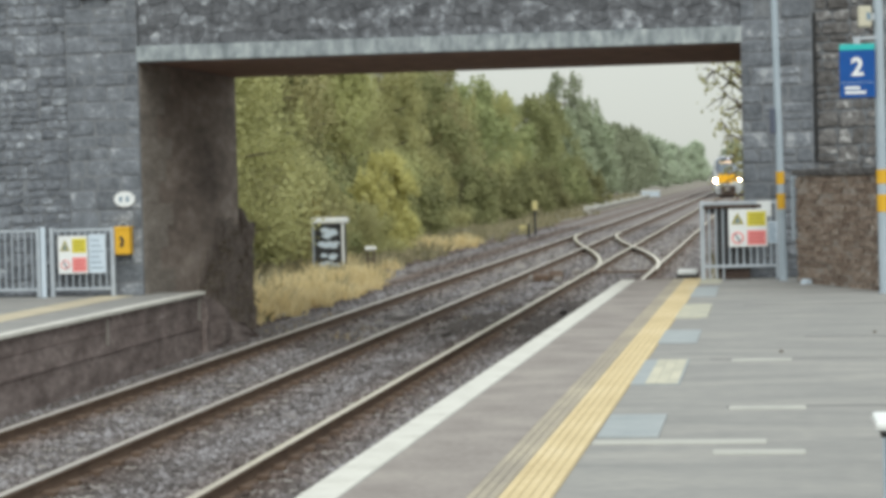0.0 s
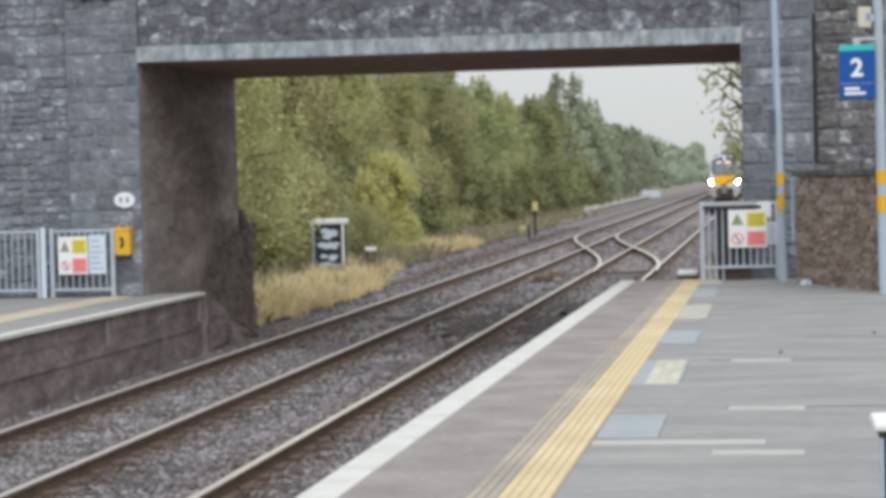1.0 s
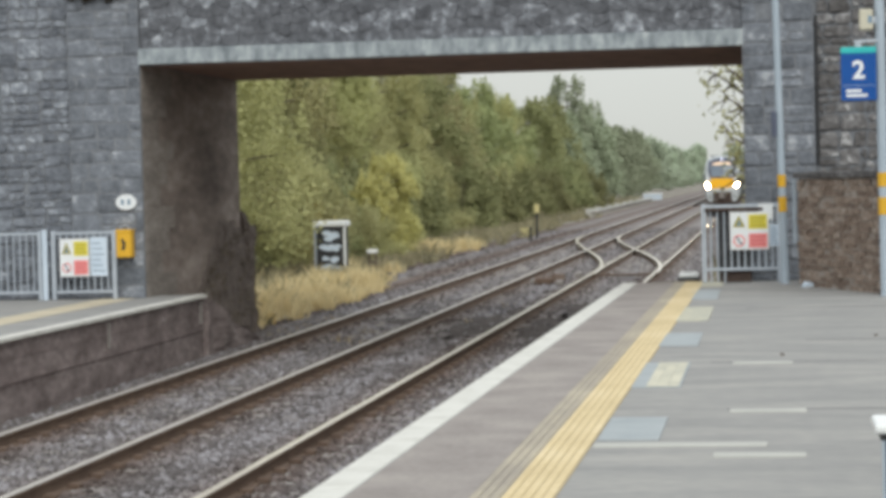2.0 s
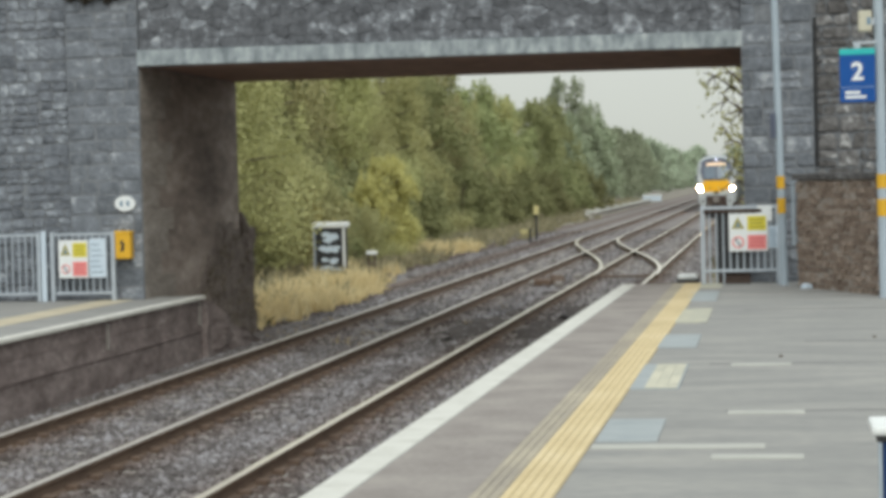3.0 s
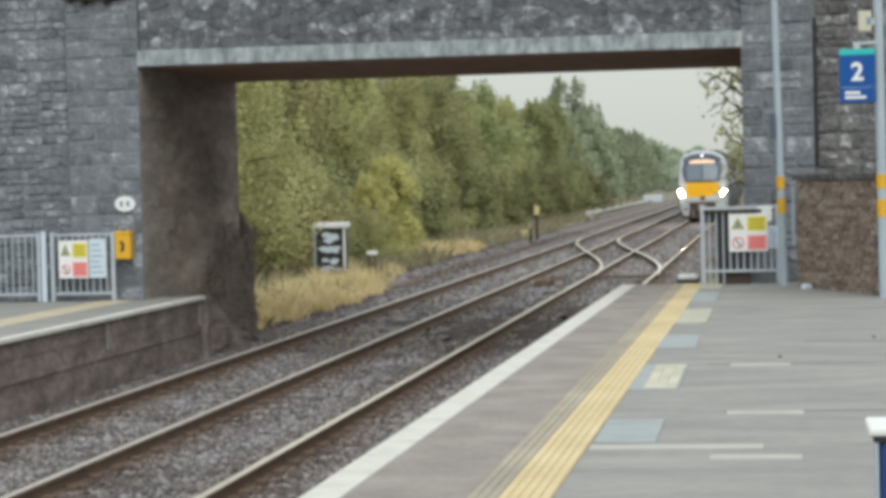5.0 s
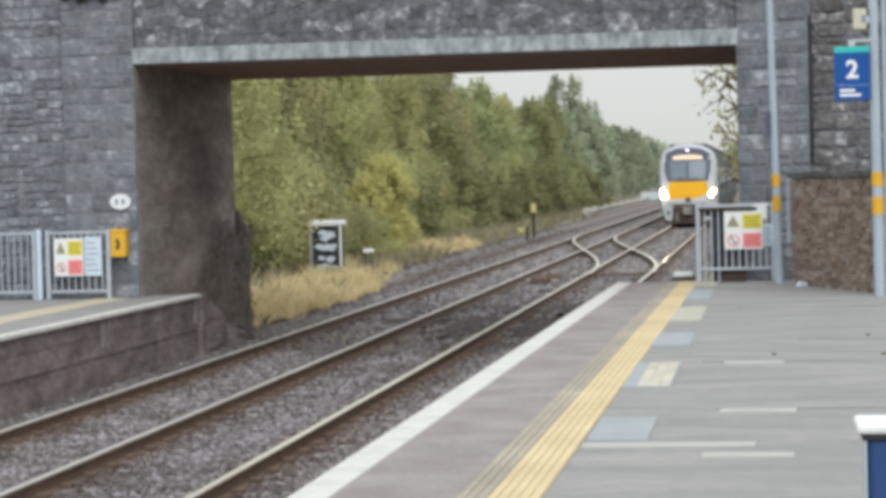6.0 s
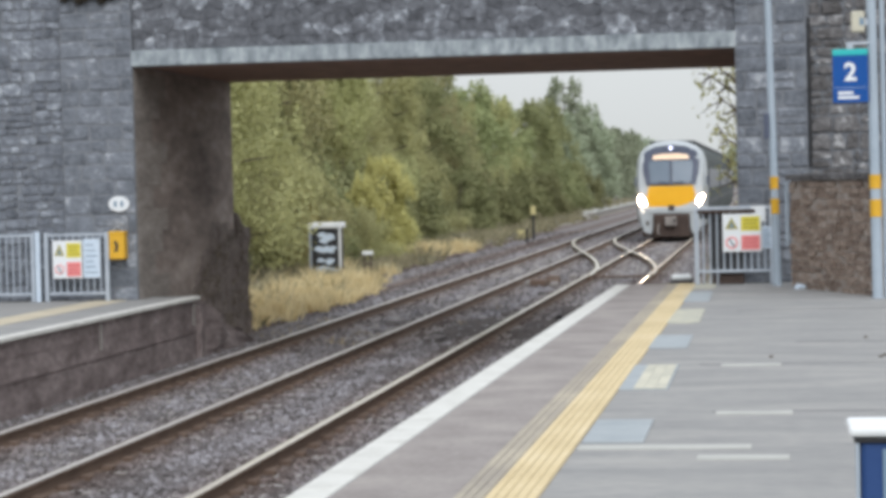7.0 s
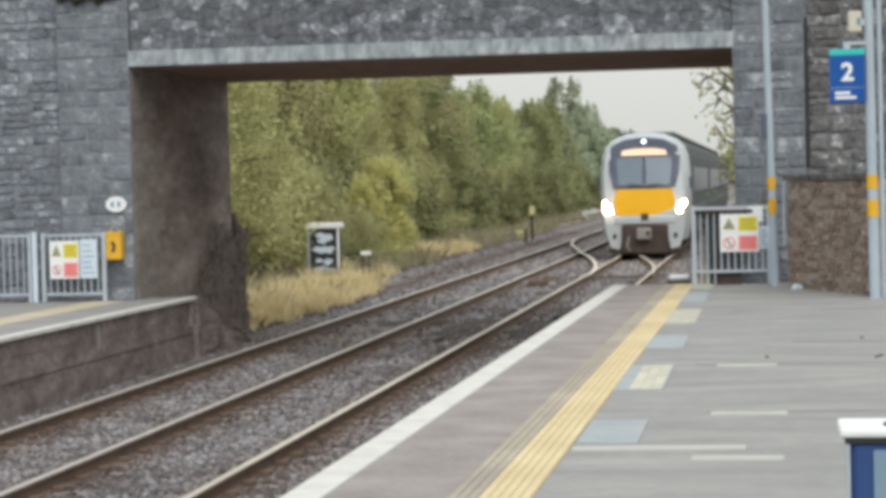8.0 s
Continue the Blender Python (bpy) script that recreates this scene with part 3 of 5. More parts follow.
def platform_far():
    z = -0.11
    p = thing("platform_far", "opposite platform with a yellow line and a white edge", "platform", kind="structure")
    part("platform_body", boxed(-30, -8.64, -30, 33.0, -1.2, z), ASPHALT, p, "grey asphalt surface")
    part("platform_wall", boxed(-8.62, -8.56, -30, 33.0, -1.2, z - 0.26), PLAT_FACE, p, "dark stained masonry platform face")
    part("face_band", boxed(-8.60, -8.55, -30, 33.0, z - 0.26, z - 0.06), PLAT_FACE, p, "overhanging concrete edge beam")
    part("face_ledge", boxed(-8.6, -8.54, -30, 33.0, -0.65, -0.61), PLAT_FACE, p)
    part("edge_coping", boxed(-8.63, -8.48, -30, 33.0, z - 0.05, z + 0.006, soft=0.012), WHITE_LINE, p, "white-painted platform edge")
    part("yellow_line", boxed(-9.85, -9.35, -30, 32.1, z - 0.02, z + 0.006), TACTILE_PALE, p, "faded yellow guidance strip")
    bm = bmesh.new()
    prism(bm, [(33.0, z - 0.02), (33.0, -1.2), (38.0, -1.2), (36.6, -1.05)], lambda a, b: -9.2, 0.7)
    for v in bm.verts:
        v.co = Vector((v.co.y, v.co.x, v.co.z))
    bmesh.ops.subdivide_edges(bm, edges=bm.edges, cuts=9, use_grid_fill=True)
    for v in bm.verts:
        k = noise.noise_vector(v.co * 1.9) * 0.09 + noise.noise_vector(v.co * 6.0) * 0.04
        v.co += Vector((k.x, k.y * (0.3 if v.co.y < 33.2 else 1), k.z))
    part("end_ramp", bm, PLAT_FACE, p, "crumbling brown ramp at the platform end")
    for y in (28.05, 32.8):
        part("face_pipe", boxed(-8.56, -8.515, y - 0.025, y + 0.025, -0.55, -0.2, soft=0.01), SLEEPER, p, "pale vertical streak of a pipe")


platform_far()


# ---- stone bridge ----
BY0, BY1 = 32.3, 38.4
LINT = 3.36
XL, XR = -9.23, -0.35


def stones(parent, x0, x1, z0, z1, y, seed, course=(0.15, 0.27), length=(0.2, 0.5), material=None, proud=(0.004, 0.03), ragged=0.026):
    """Squared rubble, stone by stone, in uneven courses on a face that looks along -y."""
    rnd = random.Random(seed)
    z = z0
    while z < z1 - 0.05:
        h = rnd.uniform(*course)
        if z + h > z1 - 0.1:
            h = z1 - z
        x = x0 - rnd.uniform(0, 0.15)
        while x < x1 - 0.02:
            w = rnd.uniform(*length)
            a, b = max(x, x0), min(x + w, x1)
            x += w
            if x1 - b < 0.12:
                b = x = x1
            if b - a < 0.07:
                continue
            halves = ((z, z + h),)
            if rnd.random() < 0.22 and h > 0.2:
                cut = z + h * rnd.uniform(0.4, 0.6)
                halves = ((z, cut), (cut, z + h))
            for p, q in halves:
                g = 0.006
                j = lambda: rnd.uniform(-ragged, ragged)
                cut_a, cut_b = [rnd.uniform(0, 1.6) * min(ragged * 1.5, (q - p) * 0.3) for _ in range(2)]
                cs = [(a + g + cut_a, p + g + abs(j()) * 0.4), (b - g - abs(j()), p + g + abs(j())), (b - g, (p + q) / 2 + j()), (b - g - cut_b, q - g - abs(j()) * 0.4), ((a + b) / 2 + j(), q - g), (a + g + abs(j()), q - g - abs(j())), (a + g, p + g + cut_a)]
                d = rnd.uniform(*proud)
                mx, mz = (a + b) / 2, (p + q) / 2
                bm = bmesh.new()
                back = [bm.verts.new((u - mx, 0.03, v - mz)) for u, v in cs]
                rim = [bm.verts.new((u - mx, -d * 0.55, v - mz)) for u, v in cs]
                k = min(0.022, (b - a) * 0.16, (q - p) * 0.16)
                top = [bm.verts.new((u - mx - math.copysign(k, u - mx), -d + rnd.uniform(-0.008, 0.008), v - mz - math.copysign(k, v - mz))) for u, v in cs]
                for r, s in ((back, rim), (rim, top)):
                    for i in range(len(cs)):
                        bm.faces.new((r[i], r[(i + 1) % len(cs)], s[(i + 1) % len(cs)], s[i]))
                bm.faces.new(top)
                ob = part("stone", bm, material or STONE, parent)
                ob.location = (mx, y, mz)
        z += h


def rubble(parent, x0, x1, z0, z1, y, seed, wide=0.32, high=0.22, proud=(0.004, 0.026), material=None):
    """Random rubble: uneven many-sided stones that fill a face, each cut against its neighbours."""
    rnd = random.Random(seed)
    seeds, z, k = [], z0 + high / 2, 0
    while z < z1 + high / 2:
        x = x0 + (k % 2) * wide / 2
        while x < x1 + wide / 2:
            if rnd.random() > 0.07:
                seeds.append((x + rnd.uniform(-0.24, 0.24) * wide, z + rnd.uniform(-0.17, 0.17) * high))
            x += wide * rnd.uniform(0.6, 1.4)
        z, k = z + high, k + 1
    for cx, cz in seeds:
        shape = [(x0, z0), (x1, z0), (x1, z1), (x0, z1)]
        near = sorted(seeds, key=lambda p: (p[0] - cx) ** 2 + (p[1] - cz) ** 2 * 1.6)[1:19]
        for px, pz in near:
            nx, nz = px - cx, (pz - cz) * 1.6
            lim = nx * (px + cx) / 2 + nz * (pz + cz) / 2
            out = []
            for (ax, az), (bx, bz) in zip(shape, shape[1:] + shape[:1]):
                da, db = nx * ax + nz * az - lim, nx * bx + nz * bz - lim
                if da <= 0:
                    out.append((ax, az))
                if da * db < 0:
                    u = da / (da - db)
                    out.append((ax + (bx - ax) * u, az + (bz - az) * u))
            shape = out
            if len(shape) < 3:
                break
        if len(shape) < 3:
            continue
        mx, mz = sum(p[0] for p in shape) / len(shape), sum(p[1] for p in shape) / len(shape)
        size = max(max(abs(a - mx), abs(b - mz)) for a, b in shape)
        if size < 0.04:
            continue
        d = rnd.uniform(*proud)
        bm = bmesh.new()
        keep, inner = 1 - 0.005 / size, 1 - 0.022 / size
        back, rim = [[bm.verts.new(((a - mx) * keep, yy, (b - mz) * keep)) for a, b in shape] for yy in (0.03, -d * 0.55)]
        top = [bm.verts.new(((a - mx) * inner, -d + rnd.uniform(-0.008, 0.008), (b - mz) * inner)) for a, b in shape]
        n = len(shape)
        for r, q in ((back, rim), (rim, top)):
            for i in range(n):
                bm.faces.new((r[i], r[(i + 1) % n], q[(i + 1) % n], q[i]))
        bm.faces.new(top)
        ob = part("stone", bm, material or STONE, parent)
        ob.location = (mx, y, mz)


def snecked(parent, x0, x1, z0, z1, y, seed, material, proud):
    """Squared rubble whose courses break off after a metre or less, with small stones let in."""
    rnd = random.Random(seed)
    z = z0
    while z < z1 - 0.01:
        h = rnd.uniform(0.42, 0.8)
        h = z1 - z if z + h > z1 - 0.35 else h
        x = x0
        while x < x1 - 0.01:
            w = rnd.uniform(0.45, 0.95)
            w = x1 - x if x + w > x1 - 0.35 else w
            fine = rnd.random() < 0.4
            stones(parent, x, x + w, z, z + h, y, rnd.random(), (0.09, 0.17) if fine else (0.15, 0.27), (0.1, 0.3) if fine else (0.18, 0.44), material, proud, 0.03)
            x += w
        z += h


def bridge():
    b = thing("bridge_abutment_west", "grey rubble stone bridge abutment with dressed corner pilaster", "bridge", kind="structure")
    part("core", boxed(-34, XL - 0.004, BY0 + 0.03, BY1, -1.2, 5.4), MORTAR, b, "dark mortar between stones")
    part("inner_face", boxed(XL - 0.004, XL, BY0 + 0.02, BY1 - 0.02, -1.2, LINT), SOOTY, b, "soot-dark inner abutment face")
    # corner blocks; their lighter tone puts in the daylight at the opening
    z, k = -0.12, 0
    while z < LINT - 0.1:
        h = min(0.34, LINT - 0.004 - z)
        part("quoin", boxed(XL + 0.001, XL + 0.014, BY0 + 0.0, BY0 + (1.7, 0.9, 1.35)[k % 3], z + 0.002, z + h - 0.002, soft=0.004), QUOIN_DAYLIT, b)
        z, k = z + h, k + 1
    bm = bmesh.new()
    prism(bm, [(BY1, -1.2), (39.5, -1.2), (39.5, 0.78), (BY1, 1.06)], lambda a, c: XL - 0.5, 0.5)
    for v in bm.verts:
        v.co = Vector((v.co.y, v.co.x, v.co.z))
    bmesh.ops.subdivide_edges(bm, edges=bm.edges, cuts=11, use_grid_fill=True)
    for v in bm.verts:
        k = noise.noise_vector(v.co * 2.3) * 0.11 + noise.noise_vector(v.co * 7.0) * 0.05
        v.co += Vector((max(k.x, -0.02), k.y, k.z))
    part("wing_wall", bm, CRUST, b, "low crumbling wing wall grown over with brown dirt")
    rng = np.random.default_rng(33)
    bm = bmesh.new()
    cols = []
    for i in range(44):
        y = 34.7 + i * 0.088
        top = min(1.1, -0.65 + i * 0.075) + 0.12 * noise.noise((y * 2.1, 0, 3))
        col = []
        for k in range(25):
            z = -1.15 + (top + 1.15) * k / 24
            edge = min(1, i / 5, (24 - k) / 4)
            swell = 0.035 + 0.05 * noise.noise((y * 3, z * 3, 1)) + 0.03 * noise.noise((y * 9, z * 9, 2))
            col.append(bm.verts.new((XL - 0.02 + edge * max(0.025, swell), min(y, BY1 + 0.06), z)))
        cols.append(col)
    for p, q in zip(cols, cols[1:]):
        for k in range(24):
            bm.faces.new((p[k], q[k], q[k + 1], p[k + 1]))
    bmesh.ops.recalc_face_normals(bm, faces=bm.faces)
    part("earth_crust", bm, CRUST, b, "brown earthy crust on the abutment's foot")
    spots = [(XL + 0.03, y, rng.uniform(-1.1, min(0.9, -0.6 + (y - 34.8) * 0.6)), rng.uniform(0.05, 0.12)) for y in rng.uniform(35.2, 39.3, 70)]
    v, f = leaf_cloud(spots, 1500, 0.025, rng)
    tagged(raw("creeper", v.tolist(), f.tolist(), CREEPER, b), "withered brown creeper on the wing wall")
    part("pilaster_core", boxed(-10.33, XL - 0.004, BY0 - 0.05, BY0 + 0.03, -0.12, 5.4), MORTAR, b)
    stones(b, -10.33, XL, -0.12, 5.4, BY0 - 0.04, 3, (0.16, 0.3), (0.22, 0.55), DRESSED, (0.012, 0.03), 0.022)
    snecked(b, -12.2, -10.34, -0.12, 5.0, BY0 + 0.02, 5, STONE, (0.004, 0.028))
    e = thing("bridge_abutment_east", "grey rubble stone bridge abutment beside the platform", "bridge", kind="structure")
    part("core", boxed(XR + 0.004, 24, BY0 + 0.03, BY1, -1.2, 5.4), MORTAR, e, "dark mortar between stones")
    part("inner_face", boxed(XR, XR + 0.004, BY0 + 0.02, BY1 - 0.02, -1.2, LINT), SOOTY, e, "soot-dark inner abutment face")
    part("pilaster_core", boxed(XR + 0.004, 0.66, BY0 - 0.05, BY0 + 0.03, -0.1, 5.4), MORTAR, e)
    stones(e, XR, 0.66, -0.1, 5.4, BY0 - 0.04, 8, (0.15, 0.29), (0.2, 0.5), DRESSED, (0.014, 0.034), 0.024)
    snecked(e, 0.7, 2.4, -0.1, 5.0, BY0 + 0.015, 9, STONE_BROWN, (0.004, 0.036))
    # black rod put in for the shaded crevice beside the pilaster
    pipe = part("drain_pipe", tube(bmesh.new(), [(0.695, BY0 - 0.045, 1.62), (0.695, BY0 - 0.045, 3.75)], [0.024] * 2, 10), BLACK, e, "dark rod drawn for the shaded crevice in the corner")
    for z in (1.75, 2.7, 3.6):
        part("rod_ring", tube(bmesh.new(), [(0.695, BY0 - 0.045, z), (0.695, BY0 - 0.045, z + 0.05)], [0.032] * 2, 10), BLACK, pipe)
    s = thing("bridge_deck", "flat bridge deck with pale concrete beam and rubble stone parapet", "bridge", kind="structure")
    part("parapet_core", boxed(XL + 0.002, XR - 0.002, BY0 + 0.05, BY0 + 0.55, LINT + 0.24, 5.4), MORTAR, s)
    part("deck_slab", boxed(XL + 0.002, XR - 0.002, BY0 + 0.1, BY1 - 0.01, LINT + 0.01, LINT + 0.6), STEEL_DARK, s, "sooty underside of the deck")
    part("rear_parapet", boxed(XL + 0.002, XR - 0.002, BY1 - 0.5, BY1, LINT + 0.6, 5.4), MORTAR, s)
    part("edge_beam", boxed(XL - 0.02, XR + 0.02, BY0 - 0.06, BY0 + 0.14, LINT, LINT + 0.235, soft=0.012), CONCRETE, s, "pale weathered concrete edge beam")
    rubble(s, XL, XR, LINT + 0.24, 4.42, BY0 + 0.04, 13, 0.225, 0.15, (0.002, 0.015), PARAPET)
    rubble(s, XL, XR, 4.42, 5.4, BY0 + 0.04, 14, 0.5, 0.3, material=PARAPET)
    part("coping", boxed(XL, XR, BY0 - 0.08, BY0 + 0.6, 5.4, 5.55, soft=0.03), CONCRETE, s, "stone parapet coping")
    part("road_surface", boxed(XL, XR, BY0 + 0.56, BY1 - 0.51, LINT + 0.6, LINT + 0.8), ASPHALT, s)


bridge()


# ---- fences, signs, poles ----
def warning_sign(x0, x1, y, z0, z1, label, side_panel):
    """White board with a yellow and a red panel, pictograms and unreadable lines of writing."""
    s = thing("warning_sign", label, "sign", ((x0 + x1) / 2, y, z0), "warning boards on the fences")
    w, h = x1 - x0, z1 - z0
    part("board", boxed(-w / 2, w / 2, -0.006, 0.006, 0, h, soft=0.003), SIGN_WHITE, s, "white board")
    for k, (mat, name) in enumerate(((SIGN_YELLOW, "yellow_panel"), (SIGN_RED, "red_panel"))):
        c = h * (0.74 - 0.5 * k)
        panel = part(name, boxed(-w * 0.02, w * 0.46, -0.011, -0.006, c - h * 0.19, c + h * 0.19), mat, s)
        for i in range(3):
            zz = c + h * (0.1 - 0.1 * i)
            part("writing_bar", boxed(w * 0.03, w * (0.42 - 0.05 * (i % 2)), -0.014, -0.011, zz - h * 0.018, zz + h * 0.018), TEXT_OCHRE if k == 0 else TEXT_RED, panel)
        bm = bmesh.new()
        if k == 0:
            prism(bm, [(-w * 0.43, c - h * 0.14), (-w * 0.1, c - h * 0.14), (-w * 0.265, c + h * 0.17)], lambda a, b: -0.011, 0.005)
            part("pictogram", bm, TEXT_OCHRE, s, "dull yellow warning triangle")
            part("pictogram_mark", prism(bmesh.new(), [(-w * 0.33, c - h * 0.1), (-w * 0.2, c - h * 0.1), (-w * 0.25, c + h * 0.07)], lambda a, b: -0.015, 0.004), STEEL_BLUE, s)
        else:
            ring = [(-w * 0.265 + w * 0.16 * math.cos(a * math.pi / 8), c + w * 0.16 * math.sin(a * math.pi / 8)) for a in range(16)]
            part("pictogram", prism(bm, ring, lambda a, b: -0.011, 0.005), SIGN_RED, s, "red prohibition disc")
            inner = [(-w * 0.265 + w * 0.115 * math.cos(a * math.pi / 8), c + w * 0.115 * math.sin(a * math.pi / 8)) for a in range(16)]
            part("pictogram_face", prism(bmesh.new(), inner, lambda a, b: -0.014, 0.003), SIGN_WHITE, s)
            part("pictogram_mark", prism(bmesh.new(), [(-w * 0.35, c + h * 0.1), (-w * 0.32, c + h * 0.12), (-w * 0.18, c - h * 0.1), (-w * 0.21, c - h * 0.12)], lambda a, b: -0.018, 0.004), T_BLACK, s)
    if side_panel:
        a, b, p, q = side_panel
        n = thing("notice_board", "pale blue-white notice board with unreadable lines", "sign", ((a + b) / 2, y + 0.02, p), "notices on the fences")
        part("board", boxed(-(b - a) / 2, (b - a) / 2, -0.006, 0.006, 0, q - p, soft=0.003), SIGN_BLUEGREY, n, "pale blue board")
        for i in range(6):
            zz = (q - p) * (0.14 + 0.14 * i)
            part("writing_bar", boxed(-(b - a) * 0.36, (b - a) * (0.34 - 0.1 * (i % 3)), -0.009, -0.006, zz - 0.008, zz + 0.008), STEEL_BLUE, n)


def railing(label, y, z, spans, bars, height, thick=0.014, low=0.12):
    """Flat-topped steel railing; spans give (x0, x1) of each framed panel."""
    f = thing("railing", label, "fence", (0, y, z))
    me = mesh_of("bar", tube(bmesh.new(), [(0, 0, low - 0.015), (0, 0, height - 0.02)], [thick, thick], 6), GALV)
    post = mesh_of("post", boxed(-0.03, 0.03, -0.03, 0.03, 0, height + 0.01, soft=0.006), GALV)
    for x0, x1 in spans:
        for x in (x0, x1):
            o = new("post", post)
            o.parent, o.location = f, (x, 0, 0)
        for zz in (low, height - 0.025):
            part("rail_bar", boxed(x0 + 0.03, x1 - 0.03, -0.02, 0.02, zz - 0.02, zz + 0.02, soft=0.005), GALV, f)
        n = max(2, round((x1 - x0) / bars))
        for i in range(1, n):
            o = new("bar", me)
            o.parent, o.location = f, (x0 + (x1 - x0) * i / n, 0, 0)
    return f


end_railing = railing("galvanised steel railing across the platform end by the bridge", 31.6, 0.0, ((-0.925, 0.12),), 0.095, 1.1, 0.015, 0.19)
for x in (-0.83, -0.735, -0.64):
    part("bar", tube(bmesh.new(), [(x, 0, 0.0), (x, 0, 0.2)], [0.013] * 2, 6), GALV, end_railing)
part("under_rail_strip", boxed(-0.91, -0.1, -0.045, -0.022, 1.0, 1.05, soft=0.004), T_BROWN, end_railing, "dark brown strip below the handrail")
railing("galvanised steel railing and gate before the stone abutment", 32.0, -0.11, ((-13.6, -12.2), (-12.2, -10.76), (-10.55, -9.62)), 0.105, 1.02, 0.0125)
tagged(part("fence_post", boxed(-10.705, -10.635, 31.93, 31.985, -0.11, 0.94, soft=0.01), SIGN_BLUEGREY), "pale square steel gate post beside the railing", "post")
warning_sign(-0.56, -0.02, 31.55, 0.46, 0.99, "white warning board with yellow and red panels on the platform railing", (-0.01, 0.125, 0.5, 0.81))
upper_notice = thing("notice_board", "small white notice plate behind the warning board", "sign", (-0.06, 31.57, 0.88), "notices on the fences")
part("board", boxed(-0.1, 0.1, -0.006, 0.006, 0, 0.22, soft=0.003), SIGN_WHITE, upper_notice, "white plate")
warning_sign(-10.44, -9.99, 31.95, 0.24, 0.8, "white warning board with yellow and red panels on the far railing", (-9.98, -9.72, 0.24, 0.82))


def dark_bin():
    b = thing("platform_box", "dark brown storage box behind the platform railing", "box", (-0.55, 31.75, 0))
    part("body", boxed(-0.17, 0.28, -0.08, 0.15, 0.0, 0.155, soft=0.015), T_BROWN, b, "dark base")
    part("panel", boxed(-0.2, 0.3, -0.08, 0.1, 0.155, 0.98, soft=0.01), BLACK, b, "dark upright panel")
    part("top_rail", boxed(-0.33, 0.4, -0.1, 0.1, 0.93, 1.01, soft=0.01), BLACK, b, "dark top rail")


dark_bin()


def pole(label, x, y, top, lean, radius):
    p = thing("lamp_post", label, "post", (x, y, 0), "platform posts")
    def at(z):
        return (lean * z, 0, z)
    part("shaft", tube(bmesh.new(), [at(0.0), at(1.0), at(2.2), at(top)], [radius, radius * 0.98, radius * 0.95, radius * 0.85], 14), PALE_POLE, p, "pale grey painted steel shaft")
    for a, b in ((0.99, 1.2), (1.33, 1.5)):
        part("yellow_band", tube(bmesh.new(), [at(a), at(b)], [radius + 0.005] * 2, 14), YELLOW, p, "yellow visibility band")
    part("base_plate", tube(bmesh.new(), [(0, 0, 0), (0, 0, 0.02)], [radius * 1.2] * 2, 14), GALV, p)
    return p


pole_a = pole("pale grey steel post with yellow bands before the bridge pier", 0.19, 31.0, 6.5, -0.016, 0.052)
part("junction_box", boxed(-0.15, -0.075, -0.06, 0.06, 2.02, 2.37, soft=0.01), T_BLACK, pole_a, "dark blue junction box")
pole_b = pole("pale grey steel post with yellow bands carrying a platform sign", 1.375, 27.5, 6.5, -0.006, 0.064)
part("side_pipe", tube(bmesh.new(), [(0.11, 0.02, 0), (0.1, 0.02, 5)], [0.03] * 2, 8), PALE_POLE, pole_b, "grey cable pipe")


def platform_sign():
    s = thing("platform_sign", "blue platform number sign with a teal top edge", "sign", (1.092, 27.45, 2.375))
    part("panel", boxed(-0.21, 0.21, -0.025, 0.025, 0, 0.57, soft=0.006), SIGN_BLUE, s, "blue enamel panel")
    part("top_strip", boxed(-0.21, 0.21, -0.026, 0.026, 0.572, 0.645, soft=0.006), SIGN_TEAL, s, "teal strip")
    part("hanger", boxed(-0.04, 0.04, -0.015, 0.015, 0.645, 0.7, soft=0.005), GALV, s)
    part("bracket", boxed(-0.05, 0.24, -0.015, 0.015, 0.7, 0.73, soft=0.005), GALV, s)
    curve = bpy.data.curves.new("number", "FONT")
    curve.body, curve.size, curve.extrude, curve.align_x, curve.offset = "2", 0.3, 0.003, "CENTER", 0.008
    shape = new("number", curve)
    scene.view_layers[0].update()
    me = bpy.data.meshes.new_from_object(shape.evaluated_get(bpy.context.evaluated_depsgraph_get()))
    bpy.data.objects.remove(shape)
    me.materials.clear()
    me.materials.append(SIGN_WHITE)
    digit = new("number", me)
    digit.parent = s
    digit.matrix_basis = pose(0.0, -0.029, 0.27, 90, 0, 0)
    tagged(digit, "white number two")
    for i, (a, b) in enumerate(((-0.15, 0.03), (-0.15, 0.1))):
        part("writing_bar", boxed(a, b, -0.029, -0.025, 0.1 - i * 0.055, 0.135 - i * 0.055), SIGN_WHITE, s, "white unreadable line")
    part("divider", boxed(-0.2, 0.2, -0.028, -0.025, 0.18, 0.184), SIGN_BLUEGREY, s)


platform_sign()


def speaker():
    s = thing("loudspeaker", "cream loudspeaker box clamped to the post", "loudspeaker", (1.2, 27.45, 3.22))
    part("case", boxed(-0.09, 0.07, -0.08, 0.08, 0, 0.25, soft=0.02), TILE_CREAM, s, "cream plastic case")
    part("grille", boxed(0.01, 0.06, -0.084, -0.08, 0.08, 0.17), STEEL_BLUE, s, "grey grille")
    part("clamp", boxed(0.07, 0.11, -0.02, 0.02, 0.08, 0.16), GALV, s)


speaker()


